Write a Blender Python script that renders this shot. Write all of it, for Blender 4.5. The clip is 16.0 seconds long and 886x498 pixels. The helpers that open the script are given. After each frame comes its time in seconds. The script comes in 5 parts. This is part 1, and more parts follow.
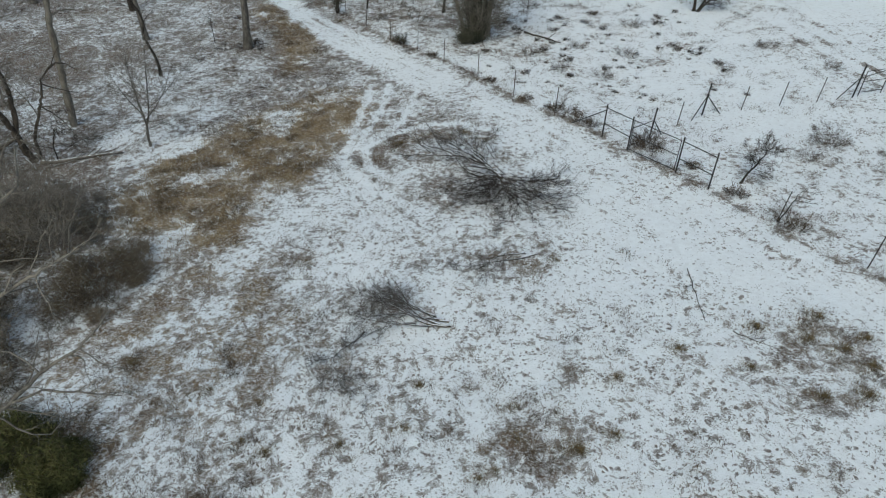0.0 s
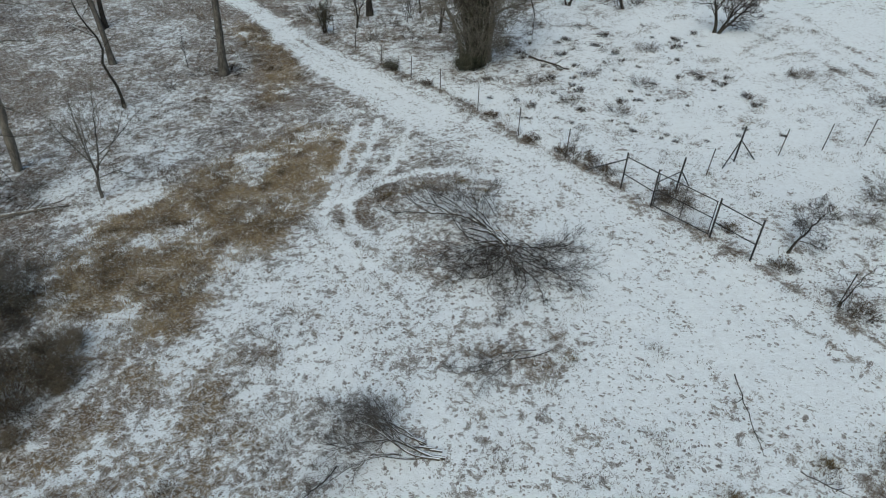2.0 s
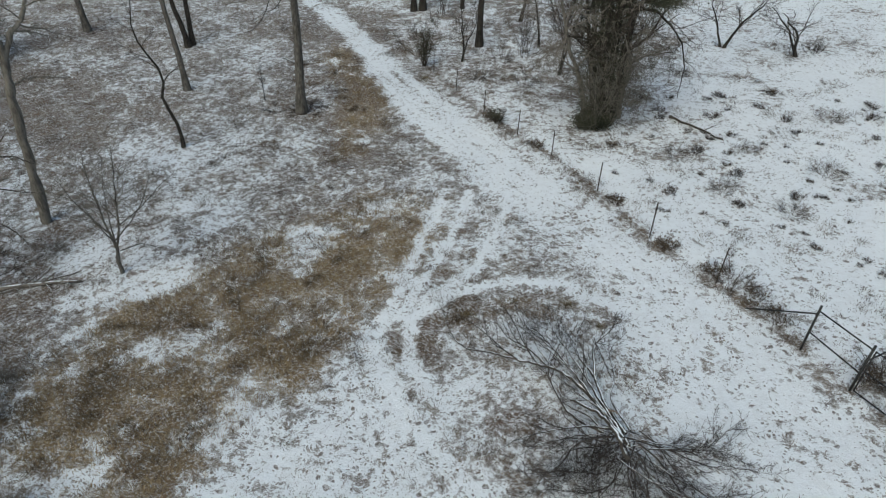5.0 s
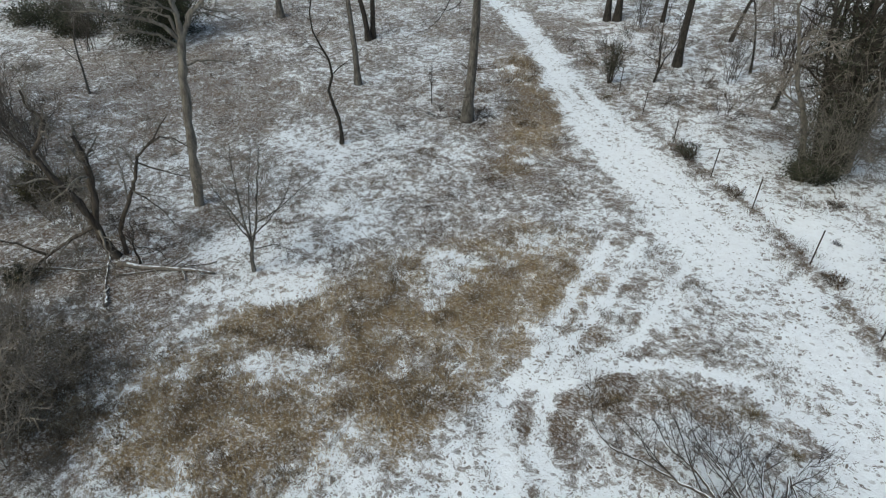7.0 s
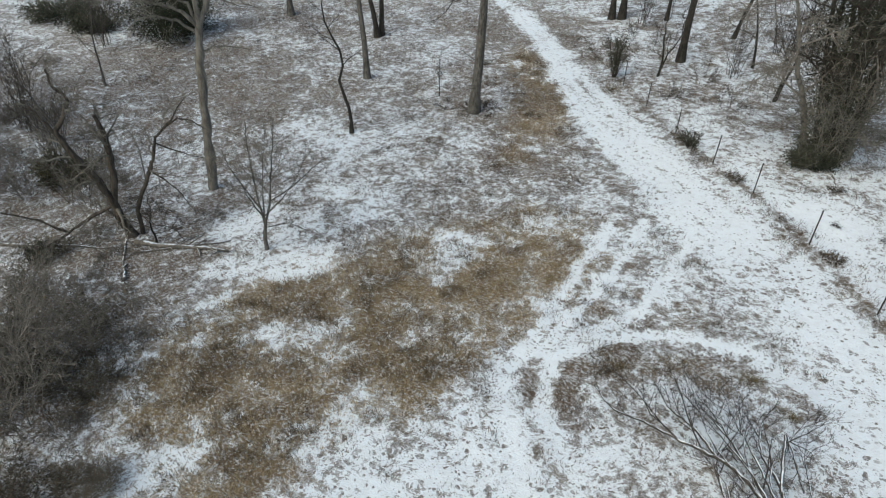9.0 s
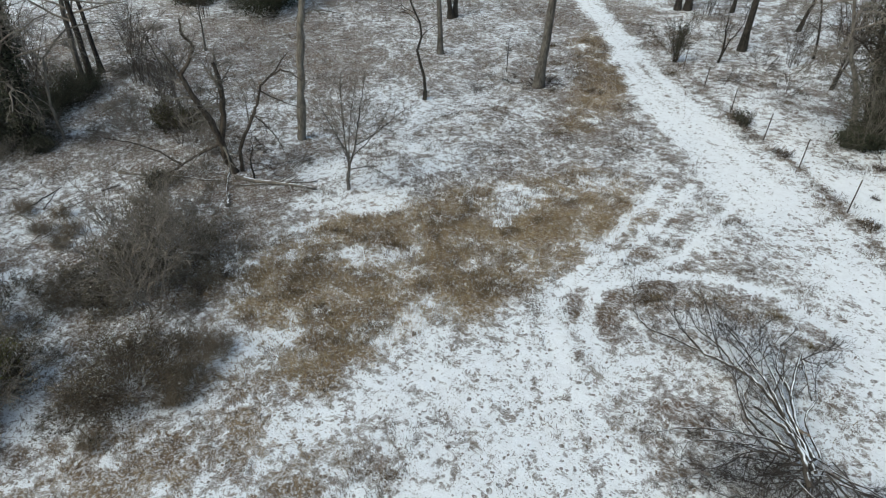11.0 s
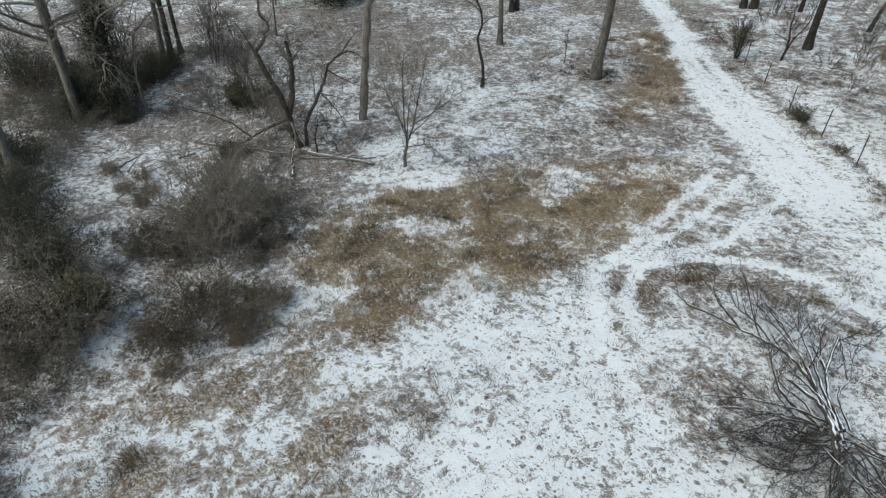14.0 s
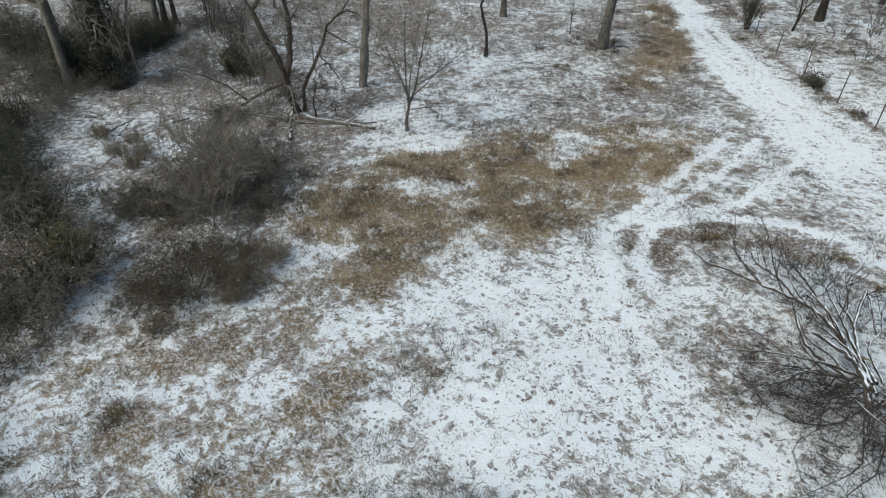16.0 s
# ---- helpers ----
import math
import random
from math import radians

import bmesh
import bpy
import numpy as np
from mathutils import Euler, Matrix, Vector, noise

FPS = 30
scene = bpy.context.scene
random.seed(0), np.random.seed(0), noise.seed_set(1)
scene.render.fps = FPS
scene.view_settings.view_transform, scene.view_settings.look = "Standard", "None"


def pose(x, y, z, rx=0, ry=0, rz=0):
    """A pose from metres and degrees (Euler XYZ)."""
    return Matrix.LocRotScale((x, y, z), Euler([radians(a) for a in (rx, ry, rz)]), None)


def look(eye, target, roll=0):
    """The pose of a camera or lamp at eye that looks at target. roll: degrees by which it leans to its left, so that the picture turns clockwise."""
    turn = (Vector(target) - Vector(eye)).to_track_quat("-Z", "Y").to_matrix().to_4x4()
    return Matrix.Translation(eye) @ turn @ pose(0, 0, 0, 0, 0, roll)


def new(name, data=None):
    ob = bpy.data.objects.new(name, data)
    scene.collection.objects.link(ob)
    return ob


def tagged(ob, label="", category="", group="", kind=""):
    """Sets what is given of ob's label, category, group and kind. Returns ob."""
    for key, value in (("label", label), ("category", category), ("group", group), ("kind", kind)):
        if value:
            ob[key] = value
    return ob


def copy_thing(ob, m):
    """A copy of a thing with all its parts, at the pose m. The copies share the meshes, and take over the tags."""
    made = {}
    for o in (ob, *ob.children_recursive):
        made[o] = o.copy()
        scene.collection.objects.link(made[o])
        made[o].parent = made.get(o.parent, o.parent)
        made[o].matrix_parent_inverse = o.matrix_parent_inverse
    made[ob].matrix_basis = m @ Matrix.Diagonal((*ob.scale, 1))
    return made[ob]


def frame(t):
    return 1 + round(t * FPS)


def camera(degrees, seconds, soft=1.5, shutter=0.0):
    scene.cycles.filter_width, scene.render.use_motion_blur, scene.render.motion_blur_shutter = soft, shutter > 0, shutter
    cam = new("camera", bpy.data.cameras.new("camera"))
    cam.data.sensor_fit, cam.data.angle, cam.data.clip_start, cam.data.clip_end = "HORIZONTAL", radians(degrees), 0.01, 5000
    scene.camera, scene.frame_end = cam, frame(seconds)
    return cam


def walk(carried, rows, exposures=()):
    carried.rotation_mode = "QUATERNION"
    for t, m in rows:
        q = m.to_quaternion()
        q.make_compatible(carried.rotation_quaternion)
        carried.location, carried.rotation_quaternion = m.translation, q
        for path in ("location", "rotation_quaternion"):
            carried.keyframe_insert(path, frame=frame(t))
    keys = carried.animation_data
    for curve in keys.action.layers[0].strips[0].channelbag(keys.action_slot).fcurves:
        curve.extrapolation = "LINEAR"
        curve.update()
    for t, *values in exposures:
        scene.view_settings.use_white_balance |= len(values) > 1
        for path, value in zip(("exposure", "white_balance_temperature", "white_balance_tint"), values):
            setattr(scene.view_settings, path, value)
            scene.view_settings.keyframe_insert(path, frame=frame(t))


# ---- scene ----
cam = camera(71.4, 16.0, 1.1)
PATH = [
    (0, (-0.089, 1.39, 19.133), (-0.089, 3.187, 17.864), 1.7),
    (0.5, (-0.03, 2.485, 19.135), (-0.031, 4.282, 17.866), 1.7),
    (1, (0.02, 4.082, 19.165), (0.019, 5.88, 17.897), 1.7),
    (1.5, (0.035, 6.032, 19.195), (0.036, 7.831, 17.928), 1.7),
    (2, (0.056, 8.279, 19.224), (0.059, 10.078, 17.957), 1.8),
    (2.5, (0.092, 10.757, 19.292), (0.064, 12.555, 18.026), 1.8),
    (3, (0.002, 13.101, 19.347), (-0.099, 14.897, 18.08), 2.0),
    (3.2, (-0.051, 13.908, 19.341), (-0.19, 15.701, 18.074), 2.0),
    (5.3, (-0.574, 20.492, 18.739), (-0.98, 22.245, 17.474), 1.7),
    (5.5, (-0.714, 21.052, 18.713), (-1.184, 22.788, 17.447), 1.7),
    (6, (-1.126, 22.294, 18.587), (-1.823, 23.951, 17.32), 1.5),
    (6.5, (-1.58, 23.368, 18.241), (-2.387, 24.974, 16.974), 1.4),
    (7, (-1.892, 24.005, 17.677), (-2.726, 25.599, 16.411), 1.4),
    (7.5, (-2.011, 24.101, 17.145), (-2.851, 25.687, 15.874), 1.5),
    (8, (-1.992, 24.037, 17.015), (-2.844, 25.637, 15.767), 1.4),
    (8.5, (-1.775, 23.658, 17.024), (-2.631, 25.258, 15.781), 1.4),
    (8.7, (-1.609, 23.326, 17.016), (-2.466, 24.927, 15.773), 1.4),
    (10.8, (0.49, 18.524, 16.722), (-0.461, 20.063, 15.47), 2.2),
    (11, (0.53, 18.443, 16.729), (-0.474, 19.946, 15.476), 2.1),
    (11.5, (0.608, 18.38, 16.755), (-0.499, 19.807, 15.498), 2.0),
    (12, (0.671, 18.377, 16.745), (-0.473, 19.774, 15.489), 1.8),
    (12.5, (0.699, 18.33, 16.773), (-0.447, 19.726, 15.517), 1.8),
    (13, (1.045, 17.894, 16.739), (-0.101, 19.291, 15.484), 1.9),
    (13.5, (1.562, 17.212, 16.565), (0.417, 18.607, 15.309), 2.0),
    (14, (1.736, 16.933, 16.421), (0.591, 18.328, 15.164), 1.9),
    (14.5, (1.771, 16.864, 16.182), (0.625, 18.259, 14.925), 1.9),
    (15, (1.748, 16.834, 15.626), (0.604, 18.227, 14.365), 1.9),
    (15.5, (1.648, 16.853, 14.99), (0.507, 18.245, 13.725), 2.0),
    (16, (1.569, 16.891, 14.391), (0.432, 18.282, 13.121), 2.1),
]
walk(cam, [(t, look(eye, target, roll)) for t, eye, target, roll in PATH],
     [(0, -0.12, 6400, -2), (3, -0.21, 6420, -2), (5.5, -0.09, 6520, 0), (6, -0.04, 6550, 0), (7, 0.14, 6560, 0), (11, 0.25, 6580, 0), (16, 0.27, 6580, 0)])

# ---------------------------------------------------------------- light
world = bpy.data.worlds.new("sky")
scene.world = world
world.use_nodes = True
_n, _l = world.node_tree.nodes, world.node_tree.links
_sky = _n.new("ShaderNodeTexSky")
_sky.sky_type, _sky.sun_disc = "NISHITA", False
_sky.sun_elevation, _sky.sun_rotation = radians(38), radians(200)
_sky.air_density, _sky.dust_density, _sky.ozone_density = 1.0, 3.0, 1.0
_l.new(_sky.outputs[0], _n["Background"].inputs[0])
_n["Background"].inputs[1].default_value = 0.12
sun = new("sun", bpy.data.lights.new("sun", "SUN"))
sun.data.energy, sun.data.angle, sun.data.color = 0.9, radians(40), (1.0, 0.98, 0.96)
sun.matrix_world = look((0, 0, 60), (12, 33, 0))
scene.view_settings.exposure = 0.0

# ---------------------------------------------------------------- plan of the ground


def lattice(ix, iy, seed):
    h = (ix.astype(np.int64) * 374761393 + iy.astype(np.int64) * 668265263 + seed * 1442695041) & 0x7FFFFFFF
    h = ((h ^ (h >> 13)) * 1274126177) & 0x7FFFFFFF
    return ((h ^ (h >> 16)) & 0xFFFF) / 65535.0


def vnoise(x, y, seed=0):
    ix, iy = np.floor(x), np.floor(y)
    fx, fy = x - ix, y - iy
    fx, fy = fx * fx * (3 - 2 * fx), fy * fy * (3 - 2 * fy)
    a, b = lattice(ix, iy, seed), lattice(ix + 1, iy, seed)
    c, d = lattice(ix, iy + 1, seed), lattice(ix + 1, iy + 1, seed)
    return (a * (1 - fx) + b * fx) * (1 - fy) + (c * (1 - fx) + d * fx) * fy


def fbm(x, y, seed=0, octaves=4):
    total, amp, norm = 0, 1.0, 0
    for i in range(octaves):
        total = total + amp * vnoise(x * 2 ** i + 17.3 * i, y * 2 ** i - 9.1 * i, seed + i)
        norm, amp = norm + amp, amp * 0.55
    return total / norm


def ease(a, b, v):
    t = np.clip((v - a) / (b - a), 0, 1)
    return t * t * (3 - 2 * t)


def line_dist(x, y, pts):
    best = np.full(np.shape(x), 1e9)
    for (ax, ay), (bx, by) in zip(pts[:-1], pts[1:]):
        dx, dy = bx - ax, by - ay
        t = np.clip(((x - ax) * dx + (y - ay) * dy) / (dx * dx + dy * dy), 0, 1)
        best = np.minimum(best, np.hypot(x - ax - t * dx, y - ay - t * dy))
    return best


def inside(x, y, pts, soft):
    """1 inside the outline, 0 outside, soft over that many metres."""
    hit = np.zeros(np.shape(x), bool)
    ring = pts + pts[:1]
    for (ax, ay), (bx, by) in zip(ring[:-1], ring[1:]):
        cross = (ay > y) != (by > y)
        hit ^= cross & (x < (bx - ax) * (y - ay) / (by - ay + 1e-9) + ax)
    d = line_dist(x, y, ring)
    return ease(-soft, soft, np.where(hit, d, -d))


def oval(x, y, cx, cy, rx, ry, turn=0.0):
    c, s = math.cos(radians(turn)), math.sin(radians(turn))
    u, v = (x - cx) * c + (y - cy) * s, -(x - cx) * s + (y - cy) * c
    return 1 - ease(0.55, 1.15, np.hypot(u / rx, v / ry))


def terrain(x, y):
    x, y = np.clip(x, -75, 50), np.clip(y, -5, 105)
    z = 0.237 + 0.0661 * x - 0.013 * y + 0.000659 * x * x - 9.1e-05 * x * y + 0.000481 * y * y
    return z + 0.22 * (fbm(x * 0.16, y * 0.16, 31, 3) - 0.5)


LANE = [(-30, 88), (-24.9, 84.8), (-16.7, 73.5), (-10.1, 65.2), (-6.1, 60.2), (-0.2, 53.5), (4.0, 47.6), (8.0, 42.6),
        (13.0, 34.7), (16.8, 29.3), (20.3, 24.1), (26, 15.5), (24, 13.5), (19.5, 20.5), (16.0, 24.0), (11.5, 26.0), (9.0, 28.3), (7.6, 31.7),
        (5.4, 37.0), (3.6, 42.4), (0.9, 46.9), (-4.3, 52.3), (-9.5, 59.0), (-13.0, 62.6), (-20.4, 74.9), (-27.6, 84.2), (-33, 90)]
FENCE = [(-16.5, 77.5), (-11.2, 69.4), (-5.8, 62.4), (-3.0, 58.9), (-0.5, 56.3), (2.4, 52.3), (5.1, 47.9), (7.9, 44.5),
         (10.6, 40.7), (11.9, 38.7), (14.1, 35.4), (15.4, 33.2), (17.2, 29.9), (18.8, 26.9), (20.4, 24.9), (25, 17.5)]
STRAW = [(-22.5, 31.0), (-20.8, 33.8), (-20.4, 37.1), (-18.1, 40.6), (-16.2, 44.0), (-13.0, 47.0), (-10.6, 50.2), (-7.6, 50.6), (-6.8, 48.2), (-6.4, 44.8), (-7.4, 41.2),
         (-8.2, 38.6), (-8.9, 36.4), (-9.9, 35.0), (-10.1, 33.8), (-11.2, 32.0), (-11.4, 30.0), (-12.2, 28.6), (-14.8, 27.4), (-16.6, 28.6), (-19.0, 30.4)]
MATS = [(-8.4, 45.8, 3.2, 2.1, 50), (-9.8, 43.0, 2.2, 1.5, 50), (-13.6, 40.0, 3.0, 1.6, 30), (-11.6, 37.0, 1.8, 1.2, 60), (-17.6, 38.0, 2.6, 1.3, 35), (-13.2, 33.6, 1.8, 2.4, 0), (-12.6, 29.6, 1.2, 1.8, 20)]
FAR_STRAW = [(-21.4, 75.1), (-17.8, 70.4), (-14.7, 66.4), (-12.8, 62.1), (-12.3, 57.9), (-12.7, 54.8), (-14.4, 53.9), (-16.0, 59.3), (-18.4, 65.8), (-22.4, 72.0)]
WORN = [(-8.6, 26.9), (-7.5, 23.0), (-6.5, 19.4), (-5.7, 16.5), (-5.0, 13.9)]
WHEEL = [[(-6.4, 51.2), (-6.7, 46.1), (-6.6, 42.4), (-6.9, 40.1), (-6.6, 37.4), (-4.5, 34.5)],
         [(-2.6, 49.6), (-2.9, 47.0), (-3.4, 44.0), (-4.9, 42.1), (-5.7, 39.5), (-5.0, 37.2), (-3.4, 35.6)],
         [(-5.0, 51.2), (-5.1, 46.8), (-5.8, 42.8), (-6.2, 40.0)],
         [(-5.6, 39.6), (-4.6, 41.6), (-2.2, 43.2), (1.2, 43.6), (3.6, 41.8)]]
GROVE = [(-17, 81), (-9, 68.5), (-3, 62.5), (5, 65), (8, 80), (0, 100), (-22, 100)]
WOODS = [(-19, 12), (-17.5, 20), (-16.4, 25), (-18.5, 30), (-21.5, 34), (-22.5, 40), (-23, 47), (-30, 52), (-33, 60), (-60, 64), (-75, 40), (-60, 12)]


BUSHES = [(15.4, 55.8, 1.2), (17.8, 54.2, 0.9), (12.6, 51.2, 0.8), (20.6, 57.5, 0.9), (9.4, 53.2, 0.8), (14.2, 61.0, 0.8), (17.6, 63.2, 0.9), (11.0, 66.5, 0.9),
          (7.2, 57.2, 0.8), (21.2, 48.6, 0.8), (24.5, 38.0, 1.1), (25.5, 40.2, 0.9), (22.6, 36.3, 0.7), (28.0, 36.2, 1.0), (5.0, 66.0, 0.8), (22.8, 52.4, 0.7),
          (27.5, 56.0, 0.8), (13.4, 70.2, 1.0), (8.4, 71.2, 0.9), (19.5, 69.5, 0.8), (30.5, 50.5, 0.7), (16.2, 46.3, 0.9), (11.6, 58.2, 0.7), (8.6, 45.0, 1.2), (13.4, 39.6, 1.1)]


def cover(x, y):
    """How much of the ground the snow hides, 0 to 1."""
    broad, mid = fbm(x * 0.09, y * 0.09, 3, 4) - 0.5, fbm(x * 0.55, y * 0.55, 7, 3) - 0.5
    small = fbm(x * 1.5, y * 1.5, 13, 2) - 0.5
    c = 0.615 + 0 * x
    east = ease(-1.0, 7.0, x + 0.25 * (30 - y))
    c = c + (0.80 - c) * east * ease(50, 30, y)
    open_snow = np.maximum(oval(x, y, -4.5, 29, 8.5, 7.0, -25), 0.7 * oval(x, y, -1, 20, 8, 6))
    c = c + (0.79 - c) * open_snow
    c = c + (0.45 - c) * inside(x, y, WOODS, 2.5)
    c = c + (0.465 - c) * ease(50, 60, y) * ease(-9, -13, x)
    c = c + (0.545 - c) * oval(x, y, -3.4, 45.5, 5.0, 6.0, -30) * 0.9
    c = c + (0.50 - c) * oval(x, y, -13, 52, 9, 6, 20) * 0.6
    c = c + (0.62 - c) * oval(x, y, -22.0, 42.5, 3.4, 6.0, 10) * 0.8
    c = c + (0.60 - c) * oval(x, y, -32.6, 30.4, 6.0, 3.6, 42) * 0.9
    c = c + broad * 0.30 + mid * 0.30 + small * 0.20
    hill = inside(x, y, FENCE + [(60, 5), (120, 60), (60, 120), (-10, 120), (-18, 92)], 0.6)
    c = c + (0.85 + broad * 0.6 + mid * 0.40 + small * 0.36 - c) * hill * ease(-8, 6, x + 0.2 * (70 - y))
    for track in ([(28.6, 76.0), (29.8, 69.9), (29.8, 66.6), (30.5, 64.0), (31.2, 61.2), (31.6, 55.7), (33.0, 46.0)], [(31.6, 76.0), (32.6, 68.4), (32.9, 62.3), (33.2, 58.6), (34.4, 48.0)]):
        rim = line_dist(x, y, track)
        c = c + (0.98 - c) * (1 - ease(0.2, 0.7, rim)) * 0.9 - 0.22 * np.exp(-((rim - 0.85) / 0.3) ** 2) * ease(0.35, 0.6, fbm(x * 0.7, y * 0.7, 61, 2))
    c = c + (0.57 + mid * 0.5 + small * 0.5 - c) * inside(x, y, GROVE, 3.0) * 0.9
    ring = 1 - ease(0.2, 1.2, line_dist(x, y, [(-5.2, 38.4), (-5.0, 39.6), (-4.3, 40.6), (-3.4, 41.3), (-1.5, 41.8), (0.6, 41.6), (2.6, 41.7)]) + 1.2 * (fbm(x * 0.9, y * 0.9, 35, 3) - 0.5))
    c = c + (0.42 + mid * 0.5 + small * 0.5 - c) * ring * 0.9
    c = c + (0.62 + mid * 0.6 + small * 0.4 - c) * oval(x, y, 0.8, 39.6, 3.4, 1.6, 4) * 0.6
    c = c + (0.48 + mid * 0.5 + small * 0.5 - c) * oval(x, y, -2.3, 32.8, 0.9, 1.7, 10) * 0.5
    c = c + (0.66 + mid * 0.6 + small * 0.4 - c) * oval(x, y, 3.0, 32.6, 4.2, 3.4, -10) * 0.45
    c = c + (0.45 + mid * 0.4 - c) * oval(x, y, -3.6, 23.6, 1.9, 2.1) * 0.7
    c = c + (0.55 + mid * 0.5 + small * 0.4 - c) * oval(x, y, 3.6, 27.2, 3.4, 2.0, 20) * 0.75
    c = c + (0.50 + mid * 0.7 + small * 0.5 - c) * oval(x, y, 15.6, 19.2, 3.2, 3.4, 0) * 0.8
    c = c + (0.45 + mid * 0.8 - c) * oval(x, y, 3.6, 15.6, 3.2, 1.6, 20) * 0.7
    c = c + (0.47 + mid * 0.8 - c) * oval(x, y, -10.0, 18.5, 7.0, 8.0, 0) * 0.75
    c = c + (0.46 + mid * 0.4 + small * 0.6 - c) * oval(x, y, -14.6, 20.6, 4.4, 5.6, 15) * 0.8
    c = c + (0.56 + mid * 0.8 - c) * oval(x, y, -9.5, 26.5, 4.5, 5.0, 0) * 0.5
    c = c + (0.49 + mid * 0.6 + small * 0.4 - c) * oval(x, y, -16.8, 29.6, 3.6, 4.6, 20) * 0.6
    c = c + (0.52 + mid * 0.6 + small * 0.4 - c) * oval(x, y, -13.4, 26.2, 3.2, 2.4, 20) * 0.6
    gaps = fbm(x * 0.33, y * 0.33, 57, 3)
    c = c + (0.43 + 0.20 * ease(0.48, 0.66, gaps) + mid * 0.40 + small * 0.40 - c) * inside(x + 3 * mid, y - 3 * mid, STRAW, 2.2)
    for mx, my, rx, ry, turn in MATS:
        c = c + (0.31 + mid * 0.4 + small * 0.4 - c) * oval(x + 2 * mid, y + 2 * small, mx, my, rx, ry, turn) * 0.75
    c = c + (0.36 + mid * 0.6 + small * 0.5 + 0.2 * ease(0.5, 0.7, gaps) - c) * inside(x + mid, y + mid, FAR_STRAW, 0.8)
    for bx, by, size in BUSHES:
        c = c + (0.52 + mid * 0.6 + small * 0.4 - c) * oval(x, y, bx, by, 2.0 * size, 1.1 * size, 40 * math.sin(bx * 3)) * 0.4
    c = c + (0.64 + mid * 0.6 + small * 0.4 - c) * oval(x, y, 5.5, 60.0, 6.5, 5.0, 0) * 0.6
    c = c + (0.80 + mid * 0.4 - c) * (1 - ease(0.4, 1.5, line_dist(x, y, [(-28, 25.6), (-24, 24.8), (-20.4, 22.8), (-19.2, 21.4)]))) * 0.8
    lane = inside(x, y, LANE, 0.7)
    along = line_dist(x, y, LANE[1:12])
    rut = np.exp(-((along - 1.3) / 0.22) ** 2) + np.exp(-((along - 3.0) / 0.22) ** 2) + 0.6 * np.exp(-((along - 2.2) / 0.35) ** 2)
    streak = fbm(along * 1.9 + 7, 0.22 * y, 97, 3) - 0.5
    c = c + (0.90 + 0.50 * streak - 0.17 * rut * (0.4 + 1.2 * vnoise(x * 0.5, y * 0.5, 29)) + mid * 0.34 + small * 0.16 - c) * lane
    worn = 1 - ease(0.1, 0.6, line_dist(x, y, WORN) + 0.9 * (fbm(x * 0.8, y * 0.8, 15, 3) - 0.5))
    c = c + (0.80 + mid * 0.5 + small * 0.3 - c) * worn * 0.4
    for w in WHEEL:
        d = line_dist(x, y, w)
        c = c + (0.92 + mid * 0.3 - c) * (1 - ease(0.14, 0.46, d + 0.55 * (fbm(x * 1.2, y * 1.2, 5, 3) - 0.5))) * 0.95
    bank = 1 - ease(0.05, 0.45, line_dist(x, y, FENCE) + 0.8 * (fbm(x * 0.9, y * 0.9, 91, 3) - 0.5))
    c = c + (0.44 + mid * 0.5 + small * 0.5 - c) * bank * 0.9
    return np.clip(c, 0.02, 1.0)


def tawny(x, y):
    """Where the grass is tan straw, 0 to 1."""
    mid = fbm(x * 0.55, y * 0.55, 7, 3) - 0.5
    t = np.maximum(inside(x + 3 * mid, y - 3 * mid, STRAW, 2.2), 0.8 * inside(x + 2 * mid, y + 2 * mid, FAR_STRAW, 1.4))
    for mx, my, rx, ry, turn in MATS:
        t = np.maximum(t, oval(x + 2 * mid, y, mx, my, rx * 1.2, ry * 1.2, turn))
    return np.maximum(t, 0.5 * oval(x + 3 * mid, y, -11.5, 21.5, 6.5, 8.5))


def ground_z(x, y):
    return float(terrain(np.array([float(x)]), np.array([float(y)]))[0])


# ---------------------------------------------------------------- materials
def nodes_of(name):
    m = bpy.data.materials.new(name)
    m.use_nodes = True
    t = m.node_tree
    return m, t.nodes, t.links, t.nodes["Principled BSDF"]


def texture(n, l, kind, scale, vec=None, **kw):
    t = n.new(kind)
    t.inputs["Scale"].default_value = scale
    for k, v in kw.items():
        t.inputs[k].default_value = v
    if vec:
        l.new(vec, t.inputs["Vector"])
    return t


def mixed(n, l, fac, a, b, blend="MIX"):
    m = n.new("ShaderNodeMix")
    m.data_type, m.blend_type = "RGBA", blend
    for sock, v in ((m.inputs[0], fac), (m.inputs[6], a), (m.inputs[7], b)):
        if isinstance(v, bpy.types.NodeSocket):
            l.new(v, sock)
        else:
            sock.default_value = v if isinstance(v, (int, float)) else (*v, 1)
    return m.outputs[2]


def calc(n, l, op, a, b=0.0, c=0.0):
    m = n.new("ShaderNodeMath")
    m.operation = op
    for sock, v in zip(m.inputs, (a, b, c)):
        if isinstance(v, bpy.types.NodeSocket):
            l.new(v, sock)
        else:
            sock.default_value = v
    return m.outputs[0]


def ramped(n, l, v, lo, hi):
    m = n.new("ShaderNodeMapRange")
    m.interpolation_type = "SMOOTHSTEP"
    l.new(v, m.inputs[0])
    m.inputs[1].default_value, m.inputs[2].default_value = lo, hi
    return m.outputs[0]


def bumped(n, l, bsdf, height, strength, distance):
    b = n.new("ShaderNodeBump")
    b.inputs["Strength"].default_value, b.inputs["Distance"].default_value = strength, distance
    l.new(height, b.inputs["Height"])
    l.new(b.outputs[0], bsdf.inputs["Normal"])


